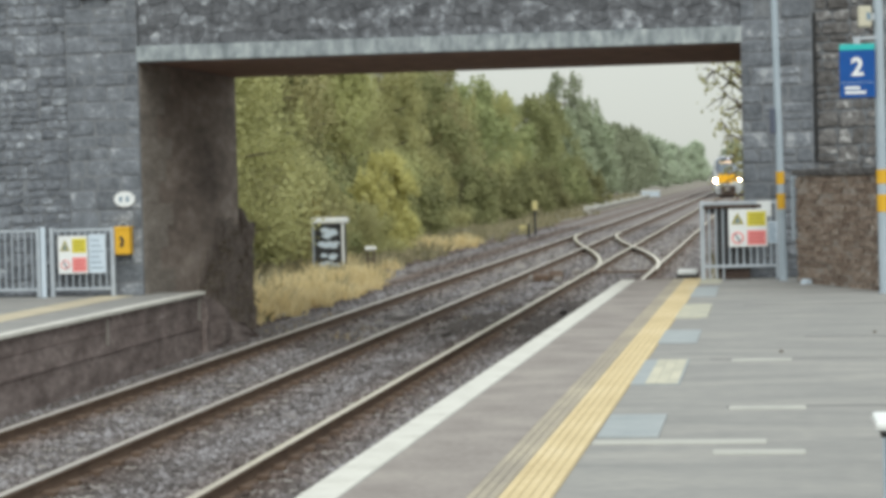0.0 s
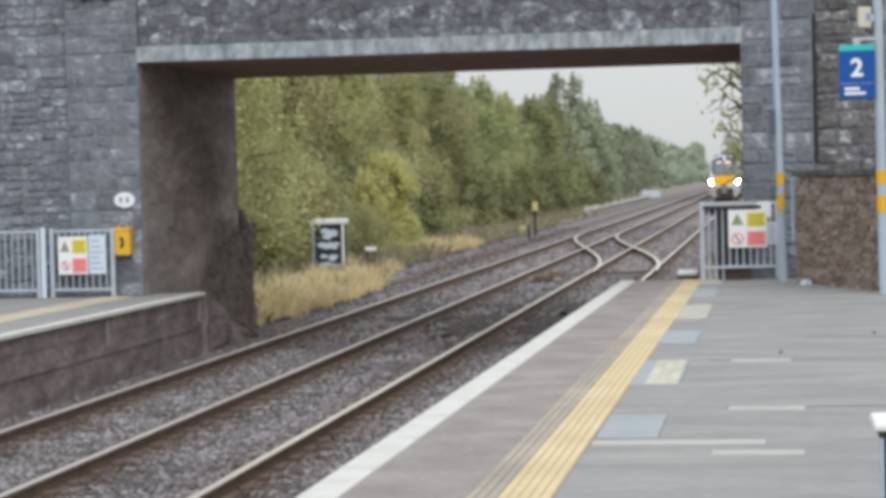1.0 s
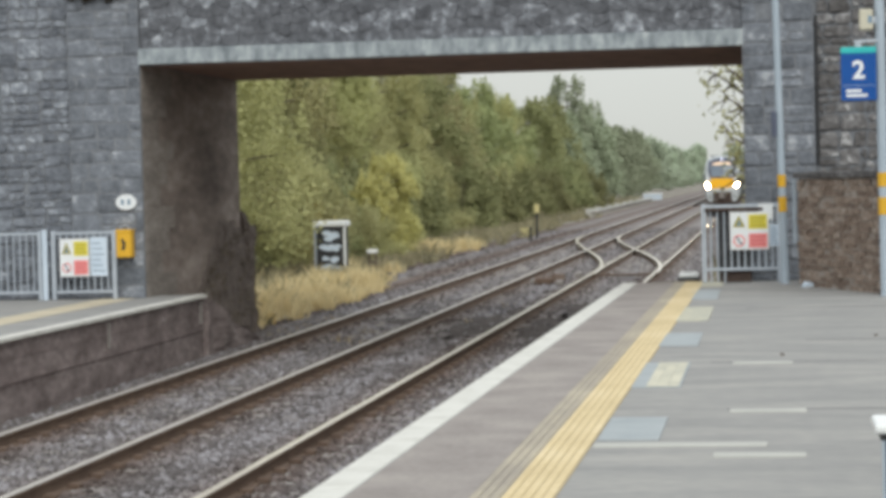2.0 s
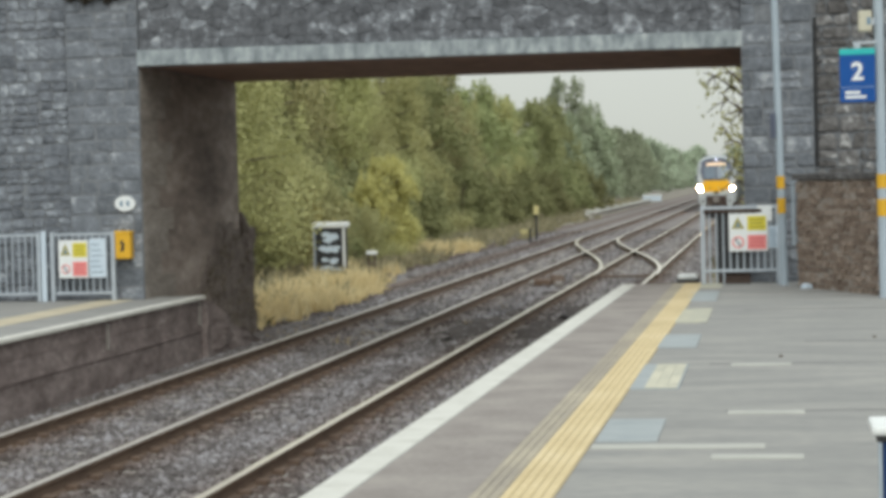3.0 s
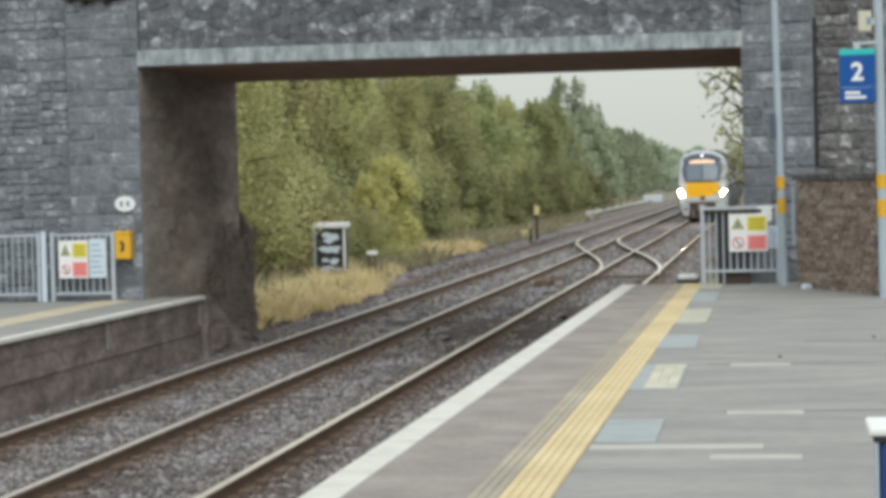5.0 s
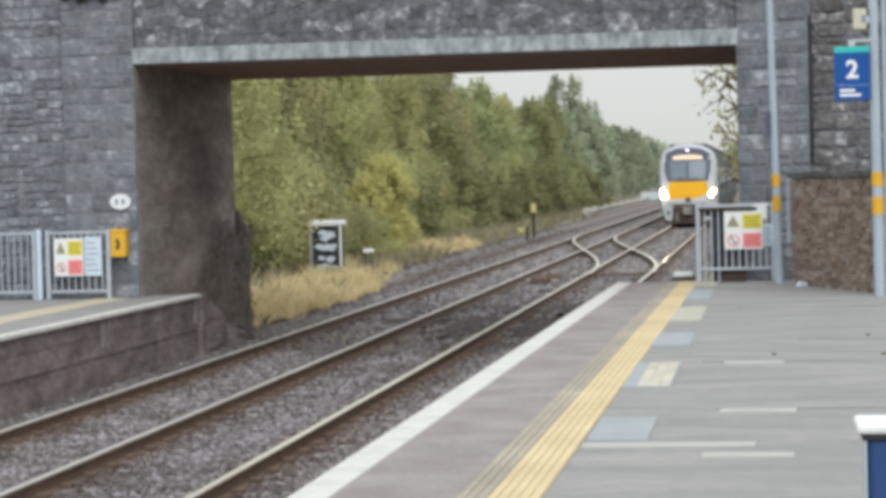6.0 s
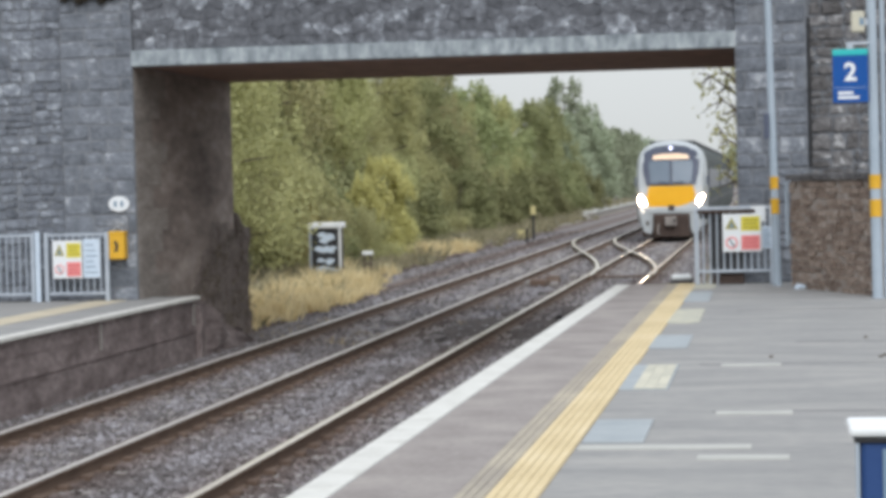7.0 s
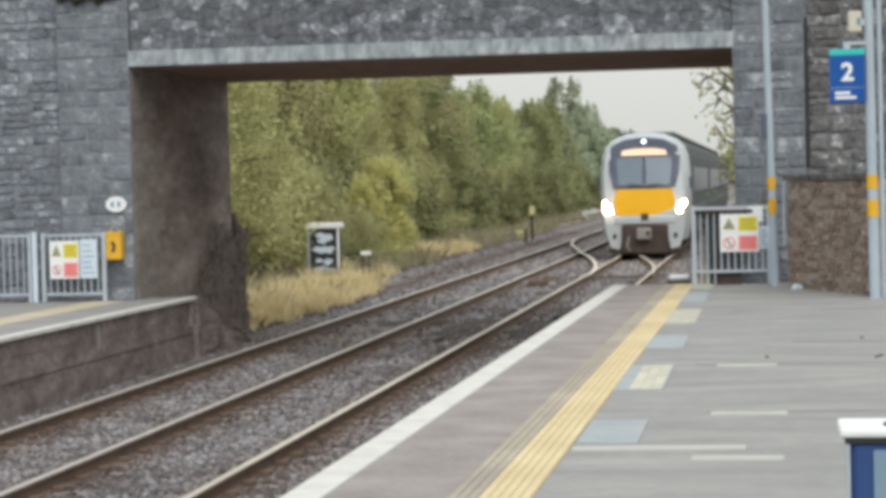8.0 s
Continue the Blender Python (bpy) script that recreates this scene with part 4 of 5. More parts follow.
def yellow_box():
    b = thing("emergency_box", "orange-yellow emergency box fixed to the stone pilaster", "box", (-9.49, 32.12, 0.5))
    part("case", boxed(-0.145, 0.13, -0.1, 0.1, 0, 0.4, soft=0.03), YELLOW, b, "orange-yellow case")
    part("lid_edge", boxed(-0.15, 0.135, -0.11, 0.1, 0.37, 0.42, soft=0.015), YELLOW, b)
    part("hook", tube(bmesh.new(), [(-0.07 * math.cos(k * math.pi / 6), 0.02, 0.41 + 0.08 * math.sin(k * math.pi / 6)) for k in range(7)], [0.009] * 7, 6), GALV, b, "thin wire hook")
    # the shade below the case is put in as a black slab
    part("base_shade", boxed(-0.13, 0.115, -0.09, 0.09, -0.02, 0.01, soft=0.008), BLACK, b, "black slab for the shade below the case")
    part("mark", prism(bmesh.new(), [(-0.03, 0.12), (0.03, 0.12), (0.045, 0.22), (0.0, 0.29), (-0.03, 0.26), (0.0, 0.2)], lambda x, z: -0.106, 0.008), BLACK, b, "dark pictogram")


yellow_box()


def oval_plate():
    o = thing("oval_plate", "white oval enamel plate on the stone pilaster", "sign", (-9.475, 32.19, 1.325))
    ring = [(0.16 * math.cos(k * math.pi / 14), 0.115 * math.sin(k * math.pi / 14)) for k in range(28)]
    part("plate", prism(bmesh.new(), ring, lambda a, b: 0.0, 0.02), SIGN_WHITE, o, "white enamel")
    for x in (-0.055, 0.045):
        part("writing_bar", boxed(x - 0.022, x + 0.022, -0.004, 0.0, -0.04, 0.04), STEEL_BLUE, o, "dark unreadable mark")


oval_plate()


# ---- brick wall by the platform ----
def brick_wall():
    """The wall runs at a slant from the pier towards the camera and ends at the post."""
    w = thing("brick_wall", "old brown brick boundary wall at the platform's back", "wall", (0.37, 30.55, 0), kind="structure")
    w.rotation_euler = (0, 0, radians(-68.5))
    part("core", boxed(0, 2.86, 0.015, 0.3, -0.05, 1.44), BRICK_MORTAR, w)
    rnd = random.Random(2)
    x = -0.04
    while x < 2.85:
        l = min(rnd.uniform(0.38, 0.55), 2.9 - x)
        part("coping_stone", boxed(x + 0.004, x + l - 0.004, -0.05, 0.36, 1.44 + rnd.uniform(0, 0.006), 1.53 + rnd.uniform(-0.008, 0.008), soft=0.015), STONE_BROWN, w, "dark brown coping stone")
        x += l
    shapes = []
    for k in range(9):
        bm = boxed(-0.104, 0.104, -0.03, 0.05, -0.031, 0.031)
        for v in bm.verts:
            v.co += Vector([rnd.uniform(-0.011, 0.011) for _ in range(3)])
        shapes.append(mesh_of("brick", bm, BRICK))
    half = mesh_of("brick", boxed(-0.05, 0.05, -0.03, 0.05, -0.031, 0.031), BRICK)
    for r in range(19):
        z = 0.035 + r * 0.075
        x = 0.108 if r % 2 == 0 else 0.052
        first = True
        while x < 2.78:
            short = first and r % 2 == 1
            o = new("brick", half if short else shapes[rnd.randrange(9)])
            o.parent = w
            o.location = (x + rnd.uniform(-0.012, 0.012), 0.03 + rnd.uniform(-0.014, 0.014), z + rnd.uniform(-0.006, 0.006))
            x += 0.164 if short else 0.218
            first = False
    for k, z in enumerate((0.1, 0.5, 0.9)):
        part("end_brick", boxed(-0.02, 0.0, 0.02, 0.29, z, z + 0.36), BRICK, w)
    part("conduit", tube(bmesh.new(), [(-0.01, -0.04, 0.57), (-0.01, -0.04, 1.43)], [0.022] * 2, 8), PALE_POLE, w, "pale vertical conduit")


brick_wall()


# ---- small things on the platform ----
def litter_bin():
    b = thing("platform_bin", "navy blue platform bin with a white lid", "bin", (0.595, 7.45, 0))
    part("body", boxed(-0.238, 0.3, -0.12, 0.12, 0, 0.675, soft=0.02), NAVY, b, "navy blue body")
    part("corner_trim", boxed(-0.25, -0.239, -0.13, -0.09, 0, 0.675, soft=0.003), PALE_POLE, b, "pale corner strip")
    part("front_panel", boxed(-0.165, 0.27, -0.126, -0.118, 0.05, 0.64), STEEL_BLUE, b, "steel-blue front panel")
    part("lid", boxed(-0.272, 0.34, -0.15, 0.15, 0.682, 0.715, soft=0.012), LID_WHITE, b, "white lid")
    part("lid_rim", boxed(-0.255, 0.32, -0.135, 0.135, 0.66, 0.683, soft=0.006), BLACK, b)
    part("latch", boxed(-0.13, 0.02, -0.1, -0.06, 0.714, 0.725, soft=0.004), BLACK, b, "dark latch")


litter_bin()


def end_block():
    b = thing("concrete_block", "small pale-topped block at the platform end", "block", (-1.17, 32.5, -0.06))
    part("body", boxed(-0.17, 0.15, -0.2, 0.2, 0, 0.1, soft=0.015), BLACK, b, "dark body")
    part("top", boxed(-0.15, 0.14, -0.18, 0.18, 0.1, 0.18, soft=0.03), LID_WHITE, b, "pale top plate")
    part("plank", boxed(-0.5, -0.18, -0.1, 0.1, 0.0, 0.05, soft=0.01), BARK, b)


end_block()


def crumpled(name, label, category, at, size, material, seed):
    rnd = random.Random(seed)
    bm = bmesh.new()
    bmesh.ops.create_icosphere(bm, subdivisions=2, radius=1)
    for v in bm.verts:
        k = rnd.uniform(0.7, 1.15)
        v.co = Vector((v.co.x * size[0] * k, v.co.y * size[1] * k, max(v.co.z, -0.6) * size[2] * k + size[2] * 0.55))
    ob = tagged(part(name, bm, material), label, category)
    ob.location = at
    return ob


crumpled("paper_bag", "crumpled white bag lying at the wall's foot", "litter", (0.47, 30.05, 0), (0.085, 0.07, 0.045), SIGN_BLUEGREY, 1)
for i, (x, y) in enumerate(((0.08, 18.9), (0.95, 21.0), (0.98, 18.8), (1.02, 18.95))):
    tagged(crumpled("dead_leaf", "dark dead leaf lying on the asphalt", "leaf", (x, y, 0.0), (0.02, 0.03, 0.012), BARK, 10 + i), group="leaves on the platform")


# ---- trackside things ----
def cabinet():
    c = thing("equipment_cabinet", "dark trackside cabinet with white top and pale blotches", "cabinet", (-11.68, 59.0, -1.1))
    part("body", boxed(-0.4, 0.4, -0.25, 0.25, 0, 1.48, soft=0.02), BLACK, c, "dark body")
    part("roof", boxed(-0.46, 0.46, -0.32, 0.32, 1.47, 1.62, soft=0.03), LID_WHITE, c, "white roof")
    part("side_post", boxed(0.37, 0.43, -0.29, -0.25, 0.3, 1.47), LID_WHITE, c)
    rnd = random.Random(7)
    part("side_post", boxed(-0.43, -0.38, -0.29, -0.25, 0.0, 1.47), GALV, c)
    for cx, cz, r in ((-0.1, 1.3, 0.13), (0.1, 1.24, 0.17), (-0.02, 1.14, 0.12), (-0.2, 0.93, 0.12), (0.04, 0.9, 0.18), (0.2, 0.95, 0.1), (-0.12, 0.62, 0.1), (0.1, 0.58, 0.13), (-0.05, 0.36, 0.17), (0.16, 0.3, 0.18), (-0.2, 0.24, 0.12)):
        ring = [(cx + 1.2 * r * rnd.uniform(0.6, 1.25) * math.cos(k * math.pi / 6), cz + 0.62 * r * rnd.uniform(0.6, 1.2) * math.sin(k * math.pi / 6)) for k in range(12)]
        part("pale_patch", prism(bmesh.new(), ring, lambda x, z: -0.258 - 0.002 * cx - 0.001 * cz, 0.012), SIGN_BLUEGREY, c, "pale peeling patch")


cabinet()


def marker_post(at, h, head, label, head_size=(0.1, 0.16)):
    p = thing("marker_post", label, "post", at, "trackside posts")
    part("shaft", boxed(-0.05, 0.05, -0.05, 0.05, 0, h, soft=0.01), BLACK if head != LID_WHITE else BARK, p, "dark shaft")
    part("head", boxed(-head_size[0], head_size[0], -0.07, 0.07, h - 0.02, h + head_size[1], soft=0.02), head, p)




def capped_marker():
    p = thing("marker_post", "short white-capped marker on two thin legs in dry grass", "post", (-10.22, 57.0, -1.12), "trackside posts")
    for x in (-0.085, 0.085):
        part("leg", boxed(x - 0.022, x + 0.022, -0.025, 0.025, 0, 0.82, soft=0.006), BARK, p, "thin dark leg")
    part("crossbar", boxed(-0.1, 0.1, -0.02, 0.02, 0.55, 0.6, soft=0.006), BARK, p)
    part("cap", boxed(-0.135, 0.135, -0.08, 0.08, 0.81, 0.91, soft=0.02), LID_WHITE, p, "white cap")


capped_marker()
marker_post((-10.06, 96.9, -1.12), 1.15, DULL_YELLOW, "yellow-headed trackside marker post", (0.11, 0.36))
marker_post((-9.9, 92.7, -1.12), 0.55, BLACK, "short dark trackside post", (0.08, 0.05))


def yellow_case():
    b = thing("trackside_box", "small yellow trackside box on the ballast shoulder", "box", (-10.75, 99, -1.12))
    part("case", boxed(-0.24, 0.24, -0.2, 0.2, 0, 0.4, soft=0.04), DULL_YELLOW, b, "dull yellow case")
    part("lid", boxed(-0.26, 0.26, -0.22, 0.22, 0.37, 0.44, soft=0.02), DULL_YELLOW, b)


yellow_case()
def cable_trough():
    """Concrete trough lids along the ballast's edge, a few of them lifted."""
    t = thing("concrete_trough", "pale concrete cable trough with displaced lids beside the track", "trough", (-12.0, 180, -1.08))
    rnd = random.Random(19)
    me = mesh_of("lid", boxed(-0.24, 0.24, -0.48, 0.48, 0, 0.09, soft=0.012), BAR)
    part("channel", boxed(-0.2, 0.2, -26, 46, -0.06, 0.2, soft=0.02), SLEEPER, t, "grey concrete channel")
    for i in range(68):
        o = new("lid", me)
        o.parent = t
        o.matrix_basis = pose(rnd.uniform(-0.05, 0.05), -25 + i * 1.04, 0.2 + (0.14 if i % 9 == 4 else 0.0), 0, (8 if i % 9 == 4 else 0), rnd.uniform(-3, 3))


def relay_box():
    b = thing("relay_box", "long low pale blue-white relay box beside the line", "box", (-12.3, 238, -1.1))
    part("body", boxed(-0.95, 0.95, -0.4, 0.4, 0, 0.62, soft=0.03), SIGN_BLUEGREY, b, "pale blue body")
    part("roof", boxed(-1.02, 1.02, -0.46, 0.46, 0.62, 0.74, soft=0.02), LID_WHITE, b, "white roof")
    part("plinth", boxed(-0.9, 0.9, -0.36, 0.36, -0.1, 0.04), SLEEPER, b)


cable_trough()
relay_box()
tagged(part("concrete_block", boxed(-12.75, -11.85, 155.6, 157.2, -1.12, -0.72, soft=0.05), BAR), "pale broken concrete block beside the line", "block")


# ---- plants ----
def tree(label, height, spread, material, seed, leaves_n, leaf=0.13, clumps_n=22, bottom=0.12, category="tree", tip=0.75):
    rng = np.random.default_rng(seed)
    rnd = random.Random(seed)
    t = thing("tree", label, category, group="trees along the line")
    bm = bmesh.new()
    top = (rnd.uniform(-0.3, 0.3), rnd.uniform(-0.3, 0.3), height * 0.9)
    tube(bm, [(0, 0, -0.4), (0.05, 0, height * 0.3), (top[0] * 0.6, top[1] * 0.6, height * 0.6), top], [0.02 * height, 0.015 * height, 0.009 * height, 0.003 * height], 7)
    clumps = []
    for i in range(clumps_n * 3):
        u = bottom + (1 - bottom) * (i + rnd.random()) / (clumps_n * 3)
        wide = min(1.0, 0.75 + u) * (1 - max(0, u - 0.5) / 0.5 * tip)
        reach = spread * wide * math.sqrt(rnd.random())
        a = rnd.uniform(0, 6.28)
        r = spread * rnd.uniform(0.16, 0.36) * (1 - 0.35 * u)
        c = (reach * math.cos(a), reach * math.sin(a), height * u - r * 0.3)
        clumps.append((*c, r))
        # upright shoots that roughen the outline
        if u > 0.45:
            for _ in range(2):
                q = r * rnd.uniform(0.22, 0.4)
                b = rnd.uniform(0, 6.28)
                for k in range(3):
                    clumps.append((c[0] + r * 0.7 * math.cos(b), c[1] + r * 0.7 * math.sin(b), c[2] + r * 0.6 + q * k * 1.3, q * (1 - 0.25 * k)))
        if i % 4 == 0:
            tube(bm, [(top[0] * u * 0.8, top[1] * u * 0.8, max(0.3, c[2] - r)), tuple(Vector(c) * 0.6 + Vector((0, 0, c[2] * 0.36))), c], [0.006 * height, 0.004 * height, 0.0015 * height], 5)
    part("trunk", bm, BARK, t, "brown trunk and limbs")
    v, f = leaf_cloud(clumps, leaves_n, leaf, rng, 1.15)
    tagged(raw("crown", v.tolist(), f.tolist(), material, t), "leafy crown")
    return t


def put(proto, x, y, z, turn, size, used=set()):
    """Stands the first one itself, copies from then on."""
    m = pose(x, y, z, 0, 0, turn)
    if proto.name not in used:
        used.add(proto.name)
        proto.matrix_basis = m
        proto.scale = (size, size, size)
        return proto
    ob = copy_thing(proto, m)
    ob.scale = (size, size, size)
    return ob


T_OLIVE = tree("broad olive-green tree turning yellow beside the railway", 8, 3.2, LEAF_OLIVE, 21, 30000, 0.06)
T_GREEN = tree("broad dark green tree beside the railway", 8, 3.0, LEAF_GREEN, 22, 18000, 0.09)
T_MIX = tree("dense green tree with an uneven crown beside the railway", 8, 2.6, LEAF_GREEN, 23, 18000, 0.09, tip=0.6)
T_OLIVE2 = tree("tall olive-green tree beside the railway", 9, 2.8, LEAF_OLIVE, 24, 28000, 0.065, tip=0.55)
B_YELLOW = tree("yellowing bushy shrub at the wood's edge", 4.2, 1.6, LEAF_YELLOW, 25, 20000, 0.06, 26, 0.0, "shrub", 0.6)
B_OLIVE = tree("low olive-yellow shrub at the wood's edge", 3.0, 2.0, LEAF_OLIVE, 26, 16000, 0.05, 14, 0.15, "shrub")
B_GREEN = tree("low green bramble shrub at the wood's edge, canopy shade in its leaf colour", 2.4, 1.9, LEAF_GREEN_SHADED, 27, 9000, 0.07, 12, 0.15, "shrub")
T_FAR = tree("distant green tree by the line, haze in its leaf colour", 8, 3.2, LEAF_HAZED, 28, 9000, 0.15)
T_DIM = tree("very distant grey-green tree by the line, haze in its leaf colour", 9, 4.0, LEAF_HAZED_GREY, 29, 5000, 0.3)
T_TALL = tree("tall distant green poplar-like tree, haze in its leaf colour", 14, 3.4, LEAF_HAZED, 30, 11000, 0.15, 26, 0.1, "tree", 0.6)

# the wood's front row: kind, x, y, size
FRONT_ROW = (
    (T_OLIVE2, -19, 78, 1.15), (T_OLIVE, -14.6, 55, 0.95), (T_OLIVE2, -20.5, 72, 1.25), (T_OLIVE, -15.4, 61, 1),
    (T_OLIVE2, -17.5, 66, 0.95), (T_OLIVE, -19, 74, 1.05), (T_GREEN, -18, 80, 0.95), (T_OLIVE2, -19.5, 88, 1),
    (T_OLIVE, -17.2, 90, 0.95), (T_OLIVE2, -18.8, 99, 0.95), (T_OLIVE2, -18.2, 106, 0.9), (T_GREEN, -17.6, 113, 0.95),
    (T_MIX, -18.6, 122, 0.95), (T_OLIVE, -18, 128, 0.9), (T_GREEN, -18.5, 140, 0.92), (T_MIX, -18, 152, 0.95),
    (T_GREEN, -17.5, 165, 1), (T_GREEN, -17.5, 176, 1.05),
)
for kind, x, y, size in FRONT_ROW:
    put(kind, x, y, -0.85, (y * 37 + x * 11) % 360, size)
# taller trees behind: kind, x, y, size
BACK_ROW = (
    (T_OLIVE, -18.4, 117, 1.08), (T_MIX, -19.0, 124, 1.08), (T_GREEN, -17.6, 134, 0.98), (T_OLIVE2, -18.0, 145, 0.85),
    (T_OLIVE, -22, 70, 1.2), (T_OLIVE, -23, 84, 1.15), (T_OLIVE, -23, 96, 1.15), (T_OLIVE2, -24, 110, 1.05),
    (T_GREEN, -24, 128, 1.05), (T_MIX, -24, 146, 1), (T_GREEN, -24, 166, 1),
)
for kind, x, y, size in BACK_ROW:
    put(kind, x, y, -0.6, (y * 37 + x * 11) % 360, size)
# far trees along the line, faded by haze put into their leaf colours
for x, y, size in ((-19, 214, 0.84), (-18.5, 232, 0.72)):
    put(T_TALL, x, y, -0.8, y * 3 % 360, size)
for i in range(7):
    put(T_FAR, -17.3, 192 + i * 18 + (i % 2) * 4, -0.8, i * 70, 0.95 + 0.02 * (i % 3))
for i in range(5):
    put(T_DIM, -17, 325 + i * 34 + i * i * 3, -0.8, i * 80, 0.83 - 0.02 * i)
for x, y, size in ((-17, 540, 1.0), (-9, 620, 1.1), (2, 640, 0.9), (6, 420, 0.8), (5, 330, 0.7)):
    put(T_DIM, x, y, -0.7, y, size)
# shrubs at the wood's edge: kind, x, y, size
SHRUBS = (
    (B_YELLOW, -12.7, 74, 0.78), (B_YELLOW, -13.6, 75.2, 0.6), (B_YELLOW, -13.2, 62.5, 0.56), (B_OLIVE, -14.2, 63.5, 1),
    (B_OLIVE, -13.6, 66, 0.9), (B_OLIVE, -15.2, 57.5, 1.25), (B_OLIVE, -12.6, 70, 0.55), (B_GREEN, -14.6, 69, 1.2),
    (B_GREEN, -15, 82, 1.2), (B_GREEN, -15.2, 92, 1.2), (B_OLIVE, -15.4, 100, 1), (B_GREEN, -15.2, 110, 1.2),
    (B_GREEN, -15.2, 121, 1.2), (B_GREEN, -15, 134, 1.2), (B_GREEN, -15, 148, 1.2), (B_GREEN, -15, 163, 1.3),
    (B_GREEN, -14.6, 180, 1.3), (B_GREEN, 2.2, 70, 1.2), (B_YELLOW, 1.4, 56, 0.9), (B_GREEN, 2.4, 90, 1.2),
)
for kind, x, y, size in SHRUBS:
    put(kind, x, y, -1.0, (y * 37 + x * 11) % 360, size)


def bare_tree():
    """Thin branches with a few yellow leaves, reaching out from behind the pier."""
    rnd = random.Random(6)
    t = thing("tree", "half-bare tree with thin branches and few yellow leaves", "tree", (0.7, 46.5, -1.1))
    bm = bmesh.new()
    tube(bm, [(0, 0, -0.3), (-0.1, 0, 2.0), (-0.3, 0.2, 4.0), (-0.2, 0.2, 6.5)], [0.16, 0.12, 0.08, 0.03], 8)
    tips = []
    for z0, end in ((3.4, (-2.15, -0.2, 5.35)), (3.2, (-1.75, 0.3, 4.7)), (2.7, (-1.5, 0.2, 4.2)), (2.2, (-1.45, 0.0, 3.4)), (1.9, (-1.35, 0.1, 2.9)), (3.8, (-1.9, 0.4, 5.6)), (1.4, (-1.3, -0.2, 2.5))):
        a, b = Vector((-0.25, 0.1, z0)), Vector(end)
        pts = [a.lerp(b, k / 4) + Vector((0, 0, 0.16 * math.sin(k * 0.8))) for k in range(5)]
        tube(bm, pts, [0.08, 0.06, 0.045, 0.03, 0.012], 6)
        for k in range(17):
            s = pts[rnd.randrange(2, 5)]
            e = s + Vector((rnd.uniform(-0.45, 0.1), rnd.uniform(-0.3, 0.3), rnd.uniform(-0.3, 0.3)))
            tube(bm, [s, s.lerp(e, 0.5) + Vector((0, 0, 0.04)), e], [0.022, 0.016, 0.008], 4)
            tips.append((*e, 0.24))
    part("trunk", bm, BARK, t, "grey-brown trunk and bare branches")
    v, f = leaf_cloud(tips + [(-1.3, 0, 3.0, 0.3), (-1.3, 0, 2.5, 0.35), (-1.2, 0, 2.1, 0.4), (-1.15, 0, 5.2, 0.3), (-1.2, 0, 4.4, 0.22)], 560, 0.06, np.random.default_rng(3))
    tagged(raw("crown", v.tolist(), f.tolist(), LEAF_OLIVE, t), "sparse yellowish leaves")


bare_tree()


def grass(name, label, material, spots, rng, h, tuft=16):
    """Tufts of bent blades on patches (x, y, spread x, spread y, count)."""
    vs = []
    for x, y, sx, sy, n in spots:
        m = max(1, n // tuft)
        tx, ty = x + sx * np.clip(rng.normal(0, 0.6, m), -1.4, 1.4), y + sy * rng.uniform(-1.1, 1.1, m)
        th, tl = h * rng.uniform(0.35, 1.3, m), rng.normal(size=(m, 2)) * 0.22
        who = rng.integers(0, m, n)
        off = rng.normal(size=(n, 2)) * 0.09
        p = np.stack([tx[who], ty[who]], 1) + off
        a = rng.uniform(0, 6.28, n)
        hh = th[who] * rng.uniform(0.5, 1.15, n)
        w = 0.011 + 0.011 * rng.random(n)
        lean = (tl[who] + off * 2.2 + rng.normal(size=(n, 2)) * 0.12) * hh[:, None]
        z0 = np.full(n, -1.14)
        d = np.stack([np.cos(a) * w, np.sin(a) * w], 1)
        foot = [np.concatenate([p + q * d, z0[:, None]], 1) for q in (-1, 1)]
        knee = [np.concatenate([p + lean * 0.4 + q * d * 0.8, (z0 + hh * 0.6)[:, None]], 1) for q in (-1, 1)]
        tip = np.concatenate([p + lean, (z0 + hh)[:, None]], 1)
        vs.append(np.stack([foot[0], foot[1], knee[1], tip, knee[0]], 1))
    v = np.concatenate(vs).reshape(-1, 3)
    ob = raw(name, v.tolist(), np.arange(len(v)).reshape(-1, 5).tolist(), material)
    tagged(ob, label, "grass", kind="stuff")


grass("dry_grass", "tall straw-coloured dry grass beside the track", STRAW,
      ((-10.2, 44, 0.8, 4.0, 4600), (-10.4, 50, 0.95, 4.2, 5600), (-10.6, 56, 0.8, 2.5, 1300), (-12.0, 60, 1.2, 5, 1700), (-12.1, 80.5, 0.75, 2.6, 2200), (-11.3, 84, 0.5, 3, 300)), np.random.default_rng(8), 0.47, 34)
grass("rank_grass", "green and brown rank grass among the dry tufts", GREEN_GRASS,
      ((-10.5, 45, 0.8, 5.0, 1500), (-11.0, 53, 1.0, 4, 1500), (-12.6, 94, 1.2, 8, 1500), (-12.8, 116, 1.0, 12, 1200), (-12.6, 66, 1.2, 6, 3200), (-12.8, 76, 0.9, 6, 2200), (-11.4, 66, 0.7, 8, 1500), (-12.2, 98, 1.3, 14, 2600), (-12.6, 128, 1.3, 16, 2200)), np.random.default_rng(18), 0.44, 22)
grass("green_grass", "rough green and brown grass below the trees", GREEN_GRASS,
      ((-14.2, 62, 1.6, 12, 6000), (-15.0, 90, 1.2, 18, 6000), (-15.0, 130, 1.2, 30, 7000), (-14.6, 200, 1.6, 40, 6000), (0.5, 60, 1.4, 18, 4000)), np.random.default_rng(9), 0.5)
